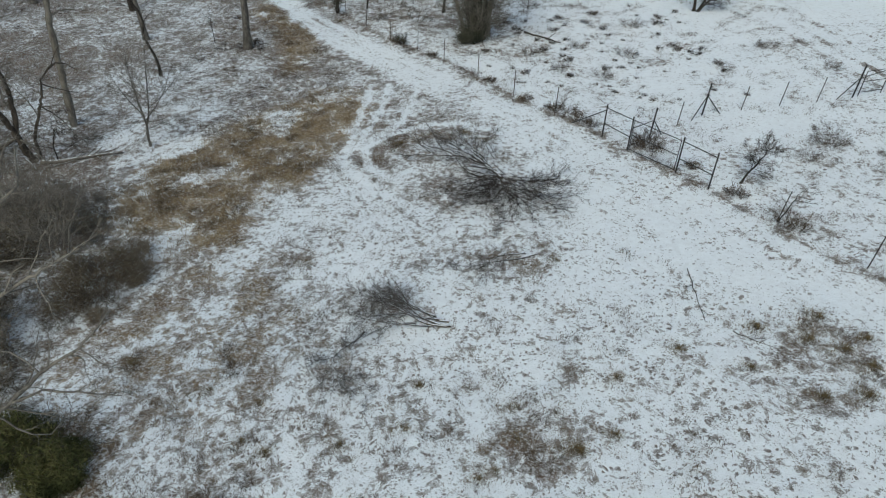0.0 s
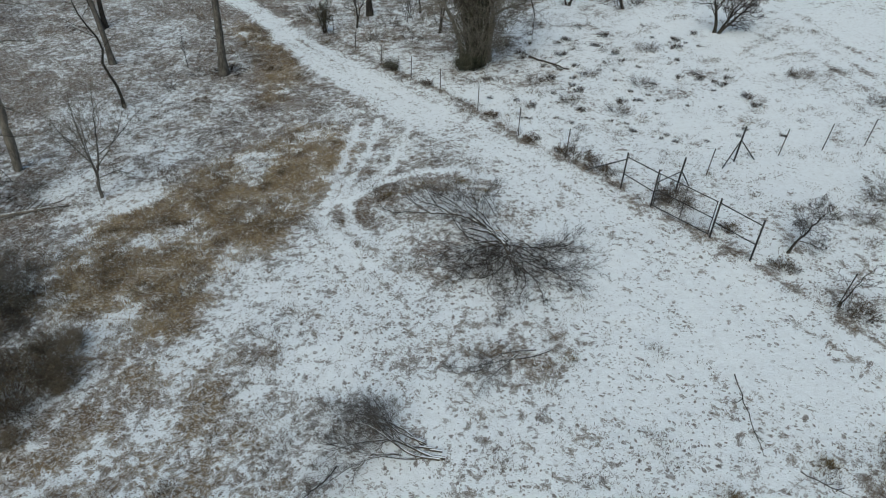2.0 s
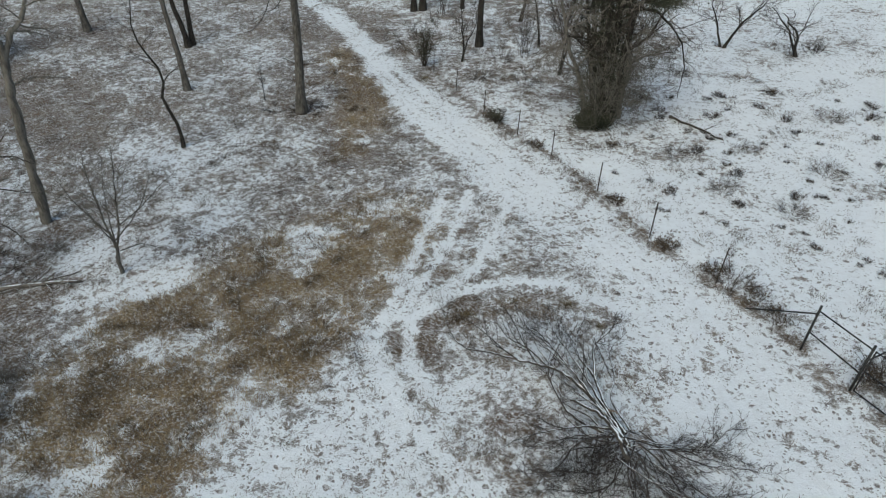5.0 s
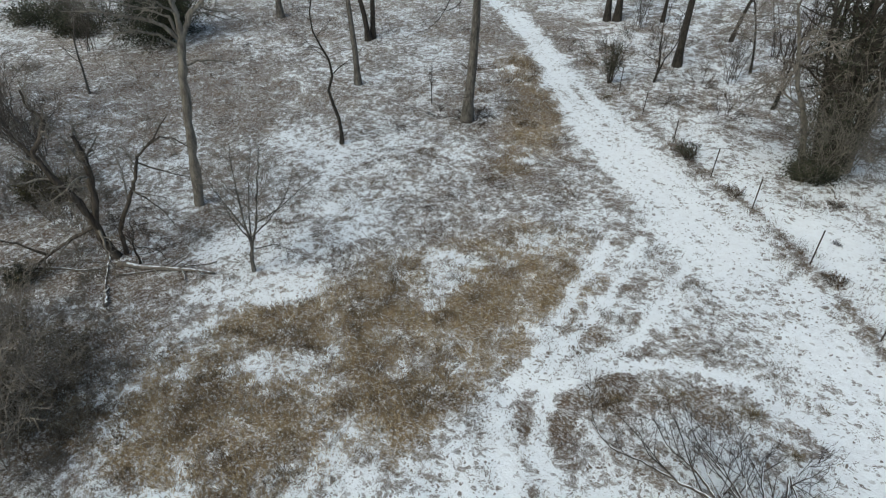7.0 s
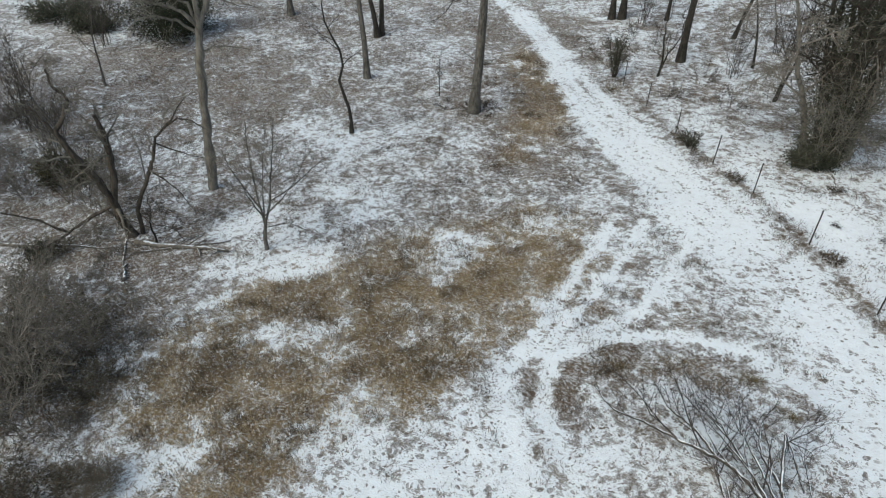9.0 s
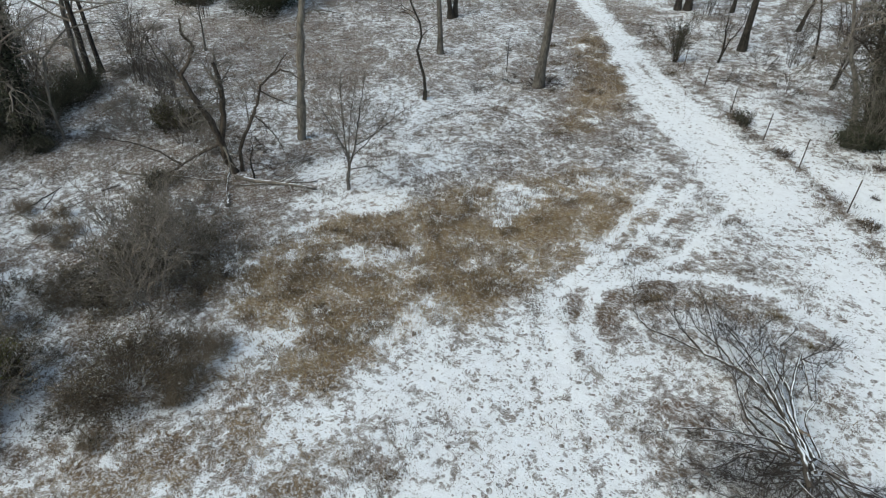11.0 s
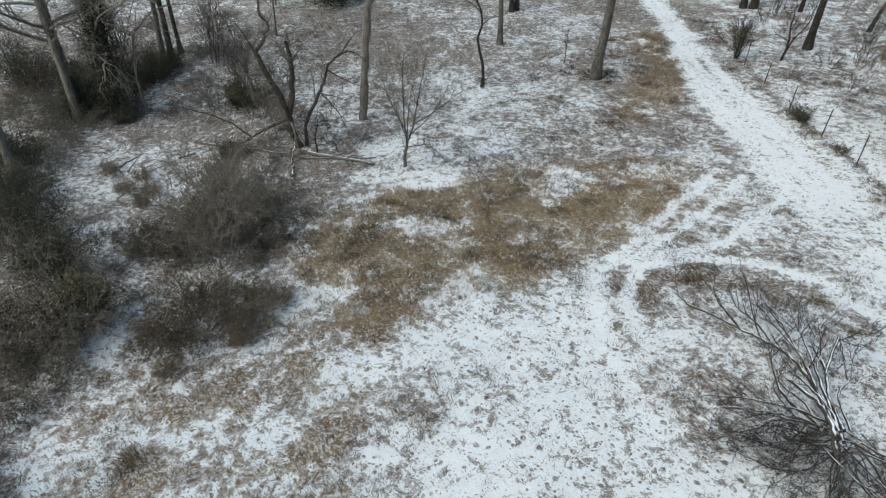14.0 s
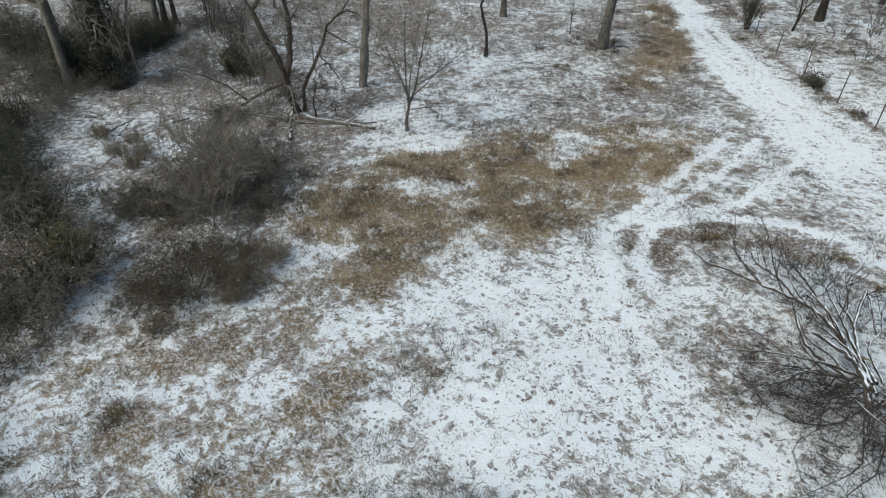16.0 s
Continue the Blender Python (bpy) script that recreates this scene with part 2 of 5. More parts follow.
SNOW = (0.885, 0.925, 0.955)


def ground_material():
    """Thin snow over dead grass: soft patches at four scales, stems that break through, and trodden dark marks."""
    m, n, l, b = nodes_of("snowy_grass")
    co = n.new("ShaderNodeTexCoord").outputs["Object"]
    att = n.new("ShaderNodeAttribute")
    att.attribute_name = "cover"
    cov = att.outputs["Fac"]
    tan_att = n.new("ShaderNodeAttribute")
    tan_att.attribute_name = "straw"
    warp = texture(n, l, "ShaderNodeTexNoise", 1.3, co, Detail=2.0)
    wv = n.new("ShaderNodeVectorMath")
    wv.operation = "MULTIPLY_ADD"
    l.new(warp.outputs["Color"], wv.inputs[0])
    wv.inputs[1].default_value = (0.5, 0.5, 0.0)
    l.new(co, wv.inputs[2])
    v = wv.outputs[0]
    mp = n.new("ShaderNodeMapping")
    l.new(v, mp.inputs[0])
    mp.inputs["Rotation"].default_value = (0, 0, 0.6)
    mp.inputs["Scale"].default_value = (0.85, 1.1, 1)
    wide = texture(n, l, "ShaderNodeTexNoise", 0.9, v, Detail=3.0, Roughness=0.6).outputs[0]
    clump = texture(n, l, "ShaderNodeTexNoise", 2.7, v, Detail=4.0, Roughness=0.62).outputs[0]
    tuft = texture(n, l, "ShaderNodeTexNoise", 7.0, mp.outputs[0], Detail=3.0, Roughness=0.6).outputs[0]
    stem = texture(n, l, "ShaderNodeTexNoise", 14.0, mp.outputs[0], Detail=3.5, Roughness=0.75).outputs[0]
    patchy = calc(n, l, "MULTIPLY_ADD", tuft, 0.42, calc(n, l, "MULTIPLY_ADD", clump, 0.80, calc(n, l, "MULTIPLY_ADD", wide, 0.28, -0.25)))
    ragged = calc(n, l, "MULTIPLY_ADD", stem, 0.34, calc(n, l, "ADD", patchy, -0.17))
    bare = ramped(n, l, calc(n, l, "SUBTRACT", ragged, calc(n, l, "MULTIPLY_ADD", cov, 0.42, 0.262)), -0.012, 0.026)
    fine = calc(n, l, "MULTIPLY_ADD", tuft, 0.62, calc(n, l, "MULTIPLY", stem, 0.38))
    veil = ramped(n, l, calc(n, l, "ADD", fine, calc(n, l, "MULTIPLY_ADD", cov, 0.38, -0.115)), 0.465, 0.555)
    snow = calc(n, l, "MULTIPLY", veil, calc(n, l, "MULTIPLY_ADD", bare, -0.88, 1.0))
    # hoof marks and dropped litter: small dark dots in loose drifts
    drifted = ramped(n, l, texture(n, l, "ShaderNodeTexNoise", 0.7, co, Detail=3.0).outputs[0], 0.40, 0.62)

    def marks(scale, least, more, lo, hi):
        cell = texture(n, l, "ShaderNodeTexVoronoi", scale, v)
        tone = n.new("ShaderNodeSeparateColor")
        l.new(cell.outputs["Color"], tone.inputs[0])
        size = calc(n, l, "MULTIPLY_ADD", tone.outputs[0], more, least)
        spot = ramped(n, l, calc(n, l, "SUBTRACT", calc(n, l, "MULTIPLY_ADD", tuft, 0.9, size), calc(n, l, "ADD", cell.outputs["Distance"], 0.45)), 0.0, 0.07)
        some = ramped(n, l, calc(n, l, "ADD", calc(n, l, "MULTIPLY", drifted, 0.40), tone.outputs[1]), lo, hi)
        return calc(n, l, "MULTIPLY", spot, some)

    dot = calc(n, l, "MAXIMUM", marks(3.2, 0.10, 0.30, 0.80, 0.90), marks(6.5, 0.14, 0.30, 0.80, 0.90))
    dot = calc(n, l, "MULTIPLY", dot, ramped(n, l, cov, 1.08, 0.80))
    snow = calc(n, l, "MULTIPLY", snow, calc(n, l, "MULTIPLY_ADD", dot, -0.88, 1.0))
    # the grass below
    grain = texture(n, l, "ShaderNodeTexNoise", 48.0, mp.outputs[0], Detail=2.0, Roughness=0.6).outputs[0]
    hue = texture(n, l, "ShaderNodeTexNoise", 0.55, co, Detail=4.0).outputs[0]
    grey = mixed(n, l, ramped(n, l, hue, 0.36, 0.64), (0.166, 0.122, 0.090), (0.255, 0.202, 0.148))
    tawny = mixed(n, l, ramped(n, l, hue, 0.36, 0.64), (0.262, 0.188, 0.112), (0.425, 0.322, 0.192))
    litter = mixed(n, l, ramped(n, l, tan_att.outputs["Fac"], 0.05, 0.8), grey, tawny)
    red = ramped(n, l, texture(n, l, "ShaderNodeTexNoise", 0.9, v, Detail=3.0).outputs[0], 0.55, 0.68)
    litter = mixed(n, l, calc(n, l, "MULTIPLY", red, 0.40), litter, (0.205, 0.124, 0.082))
    deep = texture(n, l, "ShaderNodeTexNoise", 4.6, v, Detail=3.0, Roughness=0.6).outputs[0]
    litter = mixed(n, l, calc(n, l, "MULTIPLY", ramped(n, l, deep, 0.50, 0.64), 0.55), litter, (0.085, 0.062, 0.045))
    litter = mixed(n, l, calc(n, l, "MULTIPLY", ramped(n, l, grain, 0.62, 0.38), 0.7), litter, (0.060, 0.045, 0.034))
    litter = mixed(n, l, calc(n, l, "MULTIPLY", dot, 0.6), litter, (0.095, 0.064, 0.046))
    dust = calc(n, l, "MULTIPLY", ramped(n, l, calc(n, l, "MULTIPLY_ADD", tuft, 0.5, calc(n, l, "MULTIPLY", stem, 0.5)), 0.49, 0.60), 0.48)
    litter = mixed(n, l, dust, litter, SNOW)
    dip = texture(n, l, "ShaderNodeTexNoise", 3.2, v, Detail=5.0, Roughness=0.65).outputs[0]
    drift = mixed(n, l, ramped(n, l, dip, 0.34, 0.60), (0.83, 0.862, 0.885), SNOW)
    l.new(mixed(n, l, snow, litter, drift), b.inputs["Base Color"])
    l.new(calc(n, l, "MULTIPLY_ADD", snow, -0.25, 0.9), b.inputs["Roughness"])
    b.inputs["Specular IOR Level"].default_value = 0.25
    h = calc(n, l, "MULTIPLY_ADD", snow, 0.5, calc(n, l, "MULTIPLY", stem, 0.9))
    h = calc(n, l, "MULTIPLY_ADD", tuft, 0.8, h)
    bumped(n, l, b, h, 0.6, 0.06)
    return m


def bark(name, dark, light, scale=9.0, snow=0.0, stretch=0.25):
    """Bark with streaks; snow: how much lies on the sides that face up."""
    m, n, l, b = nodes_of(name)
    co = n.new("ShaderNodeTexCoord").outputs["Object"]
    mp = n.new("ShaderNodeMapping")
    l.new(co, mp.inputs[0])
    mp.inputs["Scale"].default_value = (1, 1, stretch)
    streak = texture(n, l, "ShaderNodeTexNoise", scale, mp.outputs[0], Detail=5.0, Roughness=0.65).outputs[0]
    blotch = texture(n, l, "ShaderNodeTexNoise", 1.1, co, Detail=3.0).outputs[0]
    f = calc(n, l, "MULTIPLY_ADD", streak, 0.7, calc(n, l, "MULTIPLY", blotch, 0.3))
    col = mixed(n, l, ramped(n, l, f, 0.36, 0.64), dark, light)
    rnd = n.new("ShaderNodeNewGeometry")
    col = mixed(n, l, calc(n, l, "MULTIPLY", rnd.outputs["Random Per Island"], 0.35), col, dark)
    if snow:
        sep = n.new("ShaderNodeSeparateXYZ")
        l.new(rnd.outputs["Normal"], sep.inputs[0])
        patch = texture(n, l, "ShaderNodeTexNoise", 3.5, co, Detail=3.0).outputs[0]
        lies = ramped(n, l, calc(n, l, "MULTIPLY_ADD", patch, 0.7, calc(n, l, "SUBTRACT", sep.outputs["Z"], 1.70 - snow * 0.9)), 0.0, 0.16)
        col = mixed(n, l, lies, col, SNOW)
    l.new(col, b.inputs["Base Color"])
    b.inputs["Roughness"].default_value = 0.88
    b.inputs["Specular IOR Level"].default_value = 0.2
    bumped(n, l, b, streak, 0.6, 0.03)
    return m


def blades_material(name, colours, rough=0.8):
    """Colour by island, for grass and leaves."""
    m, n, l, b = nodes_of(name)
    geo = n.new("ShaderNodeNewGeometry")
    r = n.new("ShaderNodeValToRGB")
    e = r.color_ramp.elements
    for i in range(1, len(colours) - 1):
        e.new(i / (len(colours) - 1))
    for el, c in zip(e, colours):
        el.color = (*c, 1)
    l.new(geo.outputs["Random Per Island"], r.inputs[0])
    co = n.new("ShaderNodeTexCoord").outputs["Object"]
    var = texture(n, l, "ShaderNodeTexNoise", 0.6, co, Detail=2.0).outputs[0]
    l.new(mixed(n, l, ramped(n, l, var, 0.4, 0.7), r.outputs[0], tuple(0.6 * a for a in colours[0])), b.inputs["Base Color"])
    b.inputs["Roughness"].default_value = rough
    b.inputs["Specular IOR Level"].default_value = 0.2
    return m


def steel(name, dark, light, metal=0.4, rough=0.6):
    m, n, l, b = nodes_of(name)
    co = n.new("ShaderNodeTexCoord").outputs["Object"]
    f = texture(n, l, "ShaderNodeTexNoise", 14.0, co, Detail=5.0).outputs[0]
    l.new(mixed(n, l, ramped(n, l, f, 0.4, 0.65), dark, light), b.inputs["Base Color"])
    b.inputs["Metallic"].default_value, b.inputs["Roughness"].default_value = metal, rough
    return m


GROUND = ground_material()
BARK_GREY = bark("grey_bark", (0.055, 0.051, 0.046), (0.195, 0.182, 0.163), 9.0, 0.12)
BARK_PALE = bark("pale_bark", (0.10, 0.09, 0.078), (0.27, 0.25, 0.215), 7.0, 0.12)
BARK_DARK = bark("dark_bark", (0.018, 0.016, 0.014), (0.07, 0.062, 0.053), 10.0, 0.10)
TWIG = bark("twigs", (0.050, 0.044, 0.038), (0.135, 0.118, 0.102), 5.0, 0.0, 1.0)
TWIG_DARK = bark("dark_twigs", (0.030, 0.025, 0.021), (0.092, 0.076, 0.062), 5.0, 0.0, 1.0)
TWIG_HAZE = bark("weathered_twigs", (0.105, 0.095, 0.082), (0.27, 0.245, 0.210), 5.0, 0.10, 1.0)
TWIG_BROWN = bark("brown_twigs", (0.062, 0.049, 0.038), (0.165, 0.132, 0.102), 5.0, 0.0, 1.0)
TWIG_PALE = bark("pale_grey_twigs", (0.13, 0.115, 0.098), (0.32, 0.288, 0.248), 5.0, 0.12, 1.0)
CUT_WOOD = bark("felled_bark", (0.035, 0.030, 0.027), (0.13, 0.115, 0.10), 8.0, 0.58, 1.0)
BLEACHED = bark("bleached_stalks", (0.16, 0.13, 0.095), (0.32, 0.265, 0.195), 5.0, 0.0, 1.0)
FROST_TWIG = bark("frosted_twigs", (0.060, 0.054, 0.050), (0.175, 0.158, 0.145), 6.0, 0.52, 1.0)
BARK_BROWN = bark("brown_bark", (0.036, 0.030, 0.025), (0.130, 0.110, 0.090), 9.0, 0.16)
CUT_TWIG = bark("felled_twigs", (0.036, 0.031, 0.028), (0.115, 0.101, 0.091), 6.0, 0.30, 1.0)
DEAD_WOOD = bark("bleached_wood", (0.10, 0.09, 0.078), (0.27, 0.245, 0.215), 8.0, 0.55, 1.0)
HEARTWOOD = bark("broken_heartwood", (0.20, 0.145, 0.105), (0.42, 0.33, 0.25), 12.0, 0.0, 1.0)
GRASS = blades_material("dry_grass", [(0.215, 0.162, 0.100), (0.34, 0.260, 0.158), (0.48, 0.385, 0.245), (0.27, 0.202, 0.122)])
WEATHERED = blades_material("weathered_grass", [(0.155, 0.114, 0.080), (0.25, 0.187, 0.130), (0.365, 0.282, 0.200), (0.188, 0.135, 0.096)])
SPECK = blades_material("dead_stalks", [(0.065, 0.049, 0.041), (0.12, 0.090, 0.070), (0.20, 0.155, 0.112), (0.09, 0.066, 0.053)])
IVY = blades_material("ivy_leaves", [(0.034, 0.042, 0.027), (0.060, 0.070, 0.044), (0.105, 0.108, 0.074), (0.085, 0.076, 0.056), (0.064, 0.066, 0.045), (0.130, 0.128, 0.098)], 0.7)
CEDAR = blades_material("cedar_sprays", [(0.020, 0.030, 0.017), (0.034, 0.046, 0.024), (0.045, 0.046, 0.022), (0.035, 0.026, 0.016)], 0.7)
OLIVE = blades_material("olive_leaves", [(0.045, 0.050, 0.022), (0.075, 0.078, 0.032), (0.10, 0.09, 0.042), (0.06, 0.048, 0.028), (0.085, 0.08, 0.04), (0.32, 0.29, 0.18)], 0.7)
TUSSOCK = blades_material("olive_bunch_grass", [(0.105, 0.080, 0.046), (0.19, 0.148, 0.084), (0.28, 0.222, 0.132), (0.14, 0.108, 0.062)])
FEATHER = blades_material("feathery_green_sprays", [(0.065, 0.075, 0.024), (0.125, 0.132, 0.045), (0.20, 0.195, 0.075), (0.12, 0.098, 0.05), (0.16, 0.16, 0.065)], 0.75)
BROWN_GRASS = blades_material("brown_bunch_grass", [(0.065, 0.047, 0.033), (0.115, 0.082, 0.054), (0.19, 0.142, 0.088), (0.085, 0.062, 0.042)])
DRY_LEAF = blades_material("dry_leaves", [(0.075, 0.063, 0.041), (0.12, 0.102, 0.06), (0.112, 0.083, 0.057), (0.195, 0.162, 0.105), (0.135, 0.112, 0.075), (0.6, 0.6, 0.54)], 0.8)
PIPE = steel("weathered_pipe", (0.020, 0.021, 0.022), (0.060, 0.058, 0.055), 0.5, 0.55)
RUST = steel("rusted_post", (0.030, 0.026, 0.022), (0.085, 0.062, 0.045), 0.3, 0.75)
WIRE = steel("galvanised_wire", (0.10, 0.10, 0.10), (0.22, 0.22, 0.22), 0.7, 0.5)


# ---------------------------------------------------------------- mesh tools
def mesh_of(name, verts, faces, mat, smooth=True):
    me = bpy.data.meshes.new(name)
    verts, faces = np.asarray(verts, np.float32).reshape(-1, 3), np.asarray(faces, np.int32)
    k = faces.shape[1]
    me.vertices.add(len(verts))
    me.vertices.foreach_set("co", verts.ravel())
    me.loops.add(faces.size)
    me.loops.foreach_set("vertex_index", faces.ravel())
    me.polygons.add(len(faces))
    me.polygons.foreach_set("loop_start", np.arange(len(faces), dtype=np.int32) * k)
    me.polygons.foreach_set("use_smooth", np.full(len(faces), smooth))
    me.update(calc_edges=True)
    me.materials.append(mat)
    return me


def part(name, data, parent=None, label="", kind=""):
    ob = new(name, data)
    ob.parent = parent
    return tagged(ob, label, kind=kind)


def thing(name, x, y, label, category, group="", kind="", z=None, turn=0.0, size=1.0):
    ob = new(name)
    ob.empty_display_size = 0.2
    ob.matrix_basis = pose(x, y, ground_z(x, y) if z is None else z, 0, 0, turn) @ Matrix.Scale(size, 4)
    return tagged(ob, label, category, group, kind)


def tubes(curves, radii, sides=5):
    """Tapered tubes round many curves at once: (n, k, 3) and (n, k)."""
    curves, radii = np.asarray(curves, float), np.asarray(radii, float)
    n, k = radii.shape
    t = np.gradient(curves, axis=1)
    t /= np.linalg.norm(t, axis=2, keepdims=True) + 1e-9
    ref = np.where(np.abs(t[:, :1, 2:3]) > 0.8, [[[1.0, 0.1, 0.0]]], [[[0.0, 0.1, 1.0]]])
    u = np.cross(t, ref)
    u /= np.linalg.norm(u, axis=2, keepdims=True) + 1e-9
    w = np.cross(t, u)
    a = np.arange(sides) * 2 * np.pi / sides
    ringed = curves[:, :, None] + radii[:, :, None, None] * (np.cos(a)[:, None] * u[:, :, None] + np.sin(a)[:, None] * w[:, :, None])
    i = np.arange(n * k * sides).reshape(n, k, sides)
    j = np.roll(i, -1, axis=2)
    q = np.stack([i[:, :-1], j[:, :-1], j[:, 1:], i[:, 1:]], -1).reshape(-1, 4)
    return ringed.reshape(-1, 3), q


def joined(pieces):
    vs, fs, at = [], [], 0
    for v, f in pieces:
        vs.append(v)
        fs.append(f + at)
        at += len(v)
    return np.concatenate(vs), np.concatenate(fs)


def unit(v):
    return v / (np.linalg.norm(v, axis=-1, keepdims=True) + 1e-9)


def bent(start, way, length, k, wobble, rise, g):
    """Curves from starts along ways, that wander and rise (or droop)."""
    n = len(start)
    d = unit(way)
    pts, steps = [start], (length / (k - 1))[:, None]
    for _ in range(k - 1):
        d = unit(d + wobble * g.normal(size=(n, 3)) + np.array([0, 0, rise]) / (k - 1))
        pts.append(pts[-1] + d * steps)
    return np.stack(pts, 1)


def offspring(curves, radii, count, g, ratio=0.45, angle=45, first=0.25, wobble=0.18, rise=0.3, thin=0.55, k=4, least=0.004):
    """Side branches along every curve."""
    n, kp = radii.shape
    u = first + (1 - first) * (np.arange(count)[None] + g.random((n, count))) / count
    u = np.clip(u, 0, 0.999) * (kp - 1)
    i = u.astype(int)
    f = (u - i)[..., None]
    rows = np.arange(n)[:, None]
    a, b = curves[rows, i], curves[rows, i + 1]
    start, tangent = a * (1 - f) + b * f, unit(b - a)
    r = radii[rows, i] * (1 - f[..., 0]) + radii[rows, i + 1] * f[..., 0]
    whole = np.linalg.norm(np.diff(curves, axis=1), axis=2).sum(1)[:, None]
    side = unit(np.cross(tangent, g.normal(size=tangent.shape)))
    ang = np.radians(angle) * (0.7 + 0.6 * g.random((n, count)))[..., None]
    way = np.cos(ang) * tangent + np.sin(ang) * side
    length = whole * ratio * (1.15 - 0.65 * u / (kp - 1)) * (0.6 + 0.7 * g.random((n, count)))
    c = bent(start.reshape(-1, 3), way.reshape(-1, 3), length.ravel(), k, wobble, rise, g)
    r0 = np.maximum(r.ravel() * thin, least)
    return c, r0[:, None] * np.linspace(1, 0.3, k)[None]


def leaf_cloud(centres, size, g, thin=0.45):
    """Small folded leaves, two triangles each, turned at random."""
    n = len(centres)
    a = unit(g.normal(size=(n, 3)))
    b = unit(np.cross(a, g.normal(size=(n, 3))))
    s = size * (0.6 + 0.8 * g.random((n, 1)))
    v = np.stack([centres - a * s, centres + b * s * thin, centres + a * s, centres - b * s * thin], 1)
    return v.reshape(-1, 3), np.arange(n * 4).reshape(n, 4)


def ground_under(curves, x, y, low=0.01):
    """Keeps local points of a thing at (x, y) above the ground."""
    z0 = ground_z(x, y)
    floor = terrain(curves[..., 0] + x, curves[..., 1] + y) - z0 + low
    curves[..., 2] = np.maximum(curves[..., 2], floor)
    return curves


# ---------------------------------------------------------------- trees and shrubs
def tree(x, y, height, radius, label, lean=(0, 0), bare=0.4, limbs=12, ratio=0.32, angle=50, rise=0.35, counts=(7, 6), seed=1,
         mat=None, twig=None, wobble=0.012, ivy=0, ivy_to=0.6, ivy_wide=0.9, ivy_leaf=0.09, ivy_taper=0.75, group="", name="bare_tree", stems=1, splay=0.0, finest=0.008, slim=0.5):
    g = np.random.default_rng(seed)
    mat, twig = mat or BARK_GREY, twig or TWIG
    ob = thing(name, x, y, label, "tree", group)
    k = 12
    s = np.linspace(0, 1, k)
    alln, allr = [], []
    for i in range(stems):
        a = g.random() * 6.28 if stems > 1 else 0
        out = np.array([math.cos(a), math.sin(a)]) * splay * height * (0.5 + 0.7 * g.random())
        drift = np.cumsum(g.normal(size=(k, 2)) * wobble * height, 0)
        c = np.zeros((k, 3))
        c[:, 0] = (lean[0] + out[0]) * s ** 1.1 + drift[:, 0] * s
        c[:, 1] = (lean[1] + out[1]) * s ** 1.1 + drift[:, 1] * s
        c[:, 2] = height * (1 - 0.15 * g.random() * (stems > 1)) * s - 0.12
        if stems > 1:
            c[:, :2] += np.array([math.cos(a), math.sin(a)]) * radius * 1.2
        r = radius * (1 - 0.82 * s) * (1 if i == 0 else 0.6 + 0.4 * g.random())
        r[0] *= 1.45
        alln.append(c)
        allr.append(r)
    trunk, tr = np.stack(alln), np.stack(allr)
    for c, r in zip(trunk, tr):
        part("trunk", mesh_of("trunk", *tubes(c[None], r[None], 9), mat), ob)
    l1 = offspring(trunk, tr, limbs, g, ratio, angle, bare, 0.16, rise, slim, 6, 0.012)
    l2 = offspring(*l1, counts[0], g, 0.45, 45, 0.2, 0.2, rise, 0.5, 5, finest * 1.6)
    l3 = offspring(*l2, counts[1], g, 0.5, 42, 0.15, 0.2, rise, 0.5, 3, finest)
    bits = [tubes(*l1, 5), tubes(*l2, 4), tubes(*l3, 3)]
    if height > 6 and bare > 0.28:
        low = offspring(trunk, tr, 12, g, 0.07, 65, 0.06, 0.25, 0.3, 0.12, 5, 0.012)
        bits += [tubes(*low, 4), tubes(*offspring(*low, 4, g, 0.5, 45, 0.2, 0.2, 0.2, 0.6, 3, 0.008), 3)]
    if len(counts) > 2:
        l4 = offspring(*l3, counts[2], g, 0.55, 40, 0.1, 0.2, rise, 0.6, 2, finest)
        bits.append(tubes(*l4, 3))
    part("crown", mesh_of("crown", *joined(bits), twig), ob, kind="stuff")
    if ivy:
        h = g.random(ivy) ** 0.8
        i = (h * ivy_to * (k - 1)).astype(int)
        which = g.integers(0, stems, ivy)
        centre = trunk[which, i] + (trunk[which, np.minimum(i + 1, k - 1)] - trunk[which, i]) * g.random((ivy, 1))
        ang = g.random(ivy) * 6.28
        wide = ivy_wide * (1.15 - ivy_taper * h) * (0.15 + 1.35 * fbm(h * 14 + np.cos(ang) * 1.3, which * 3.7 + np.sin(ang) * 1.3, seed, 3))
        off = np.stack([np.cos(ang) * wide, np.sin(ang) * wide, g.normal(size=ivy) * 0.2], 1) * (0.45 + 0.6 * g.random((ivy, 1)))
        part("ivy", mesh_of("ivy", *leaf_cloud(centre + off, ivy_leaf, g), IVY, False), ob, "dark evergreen climbing ivy", "stuff")
    return ob


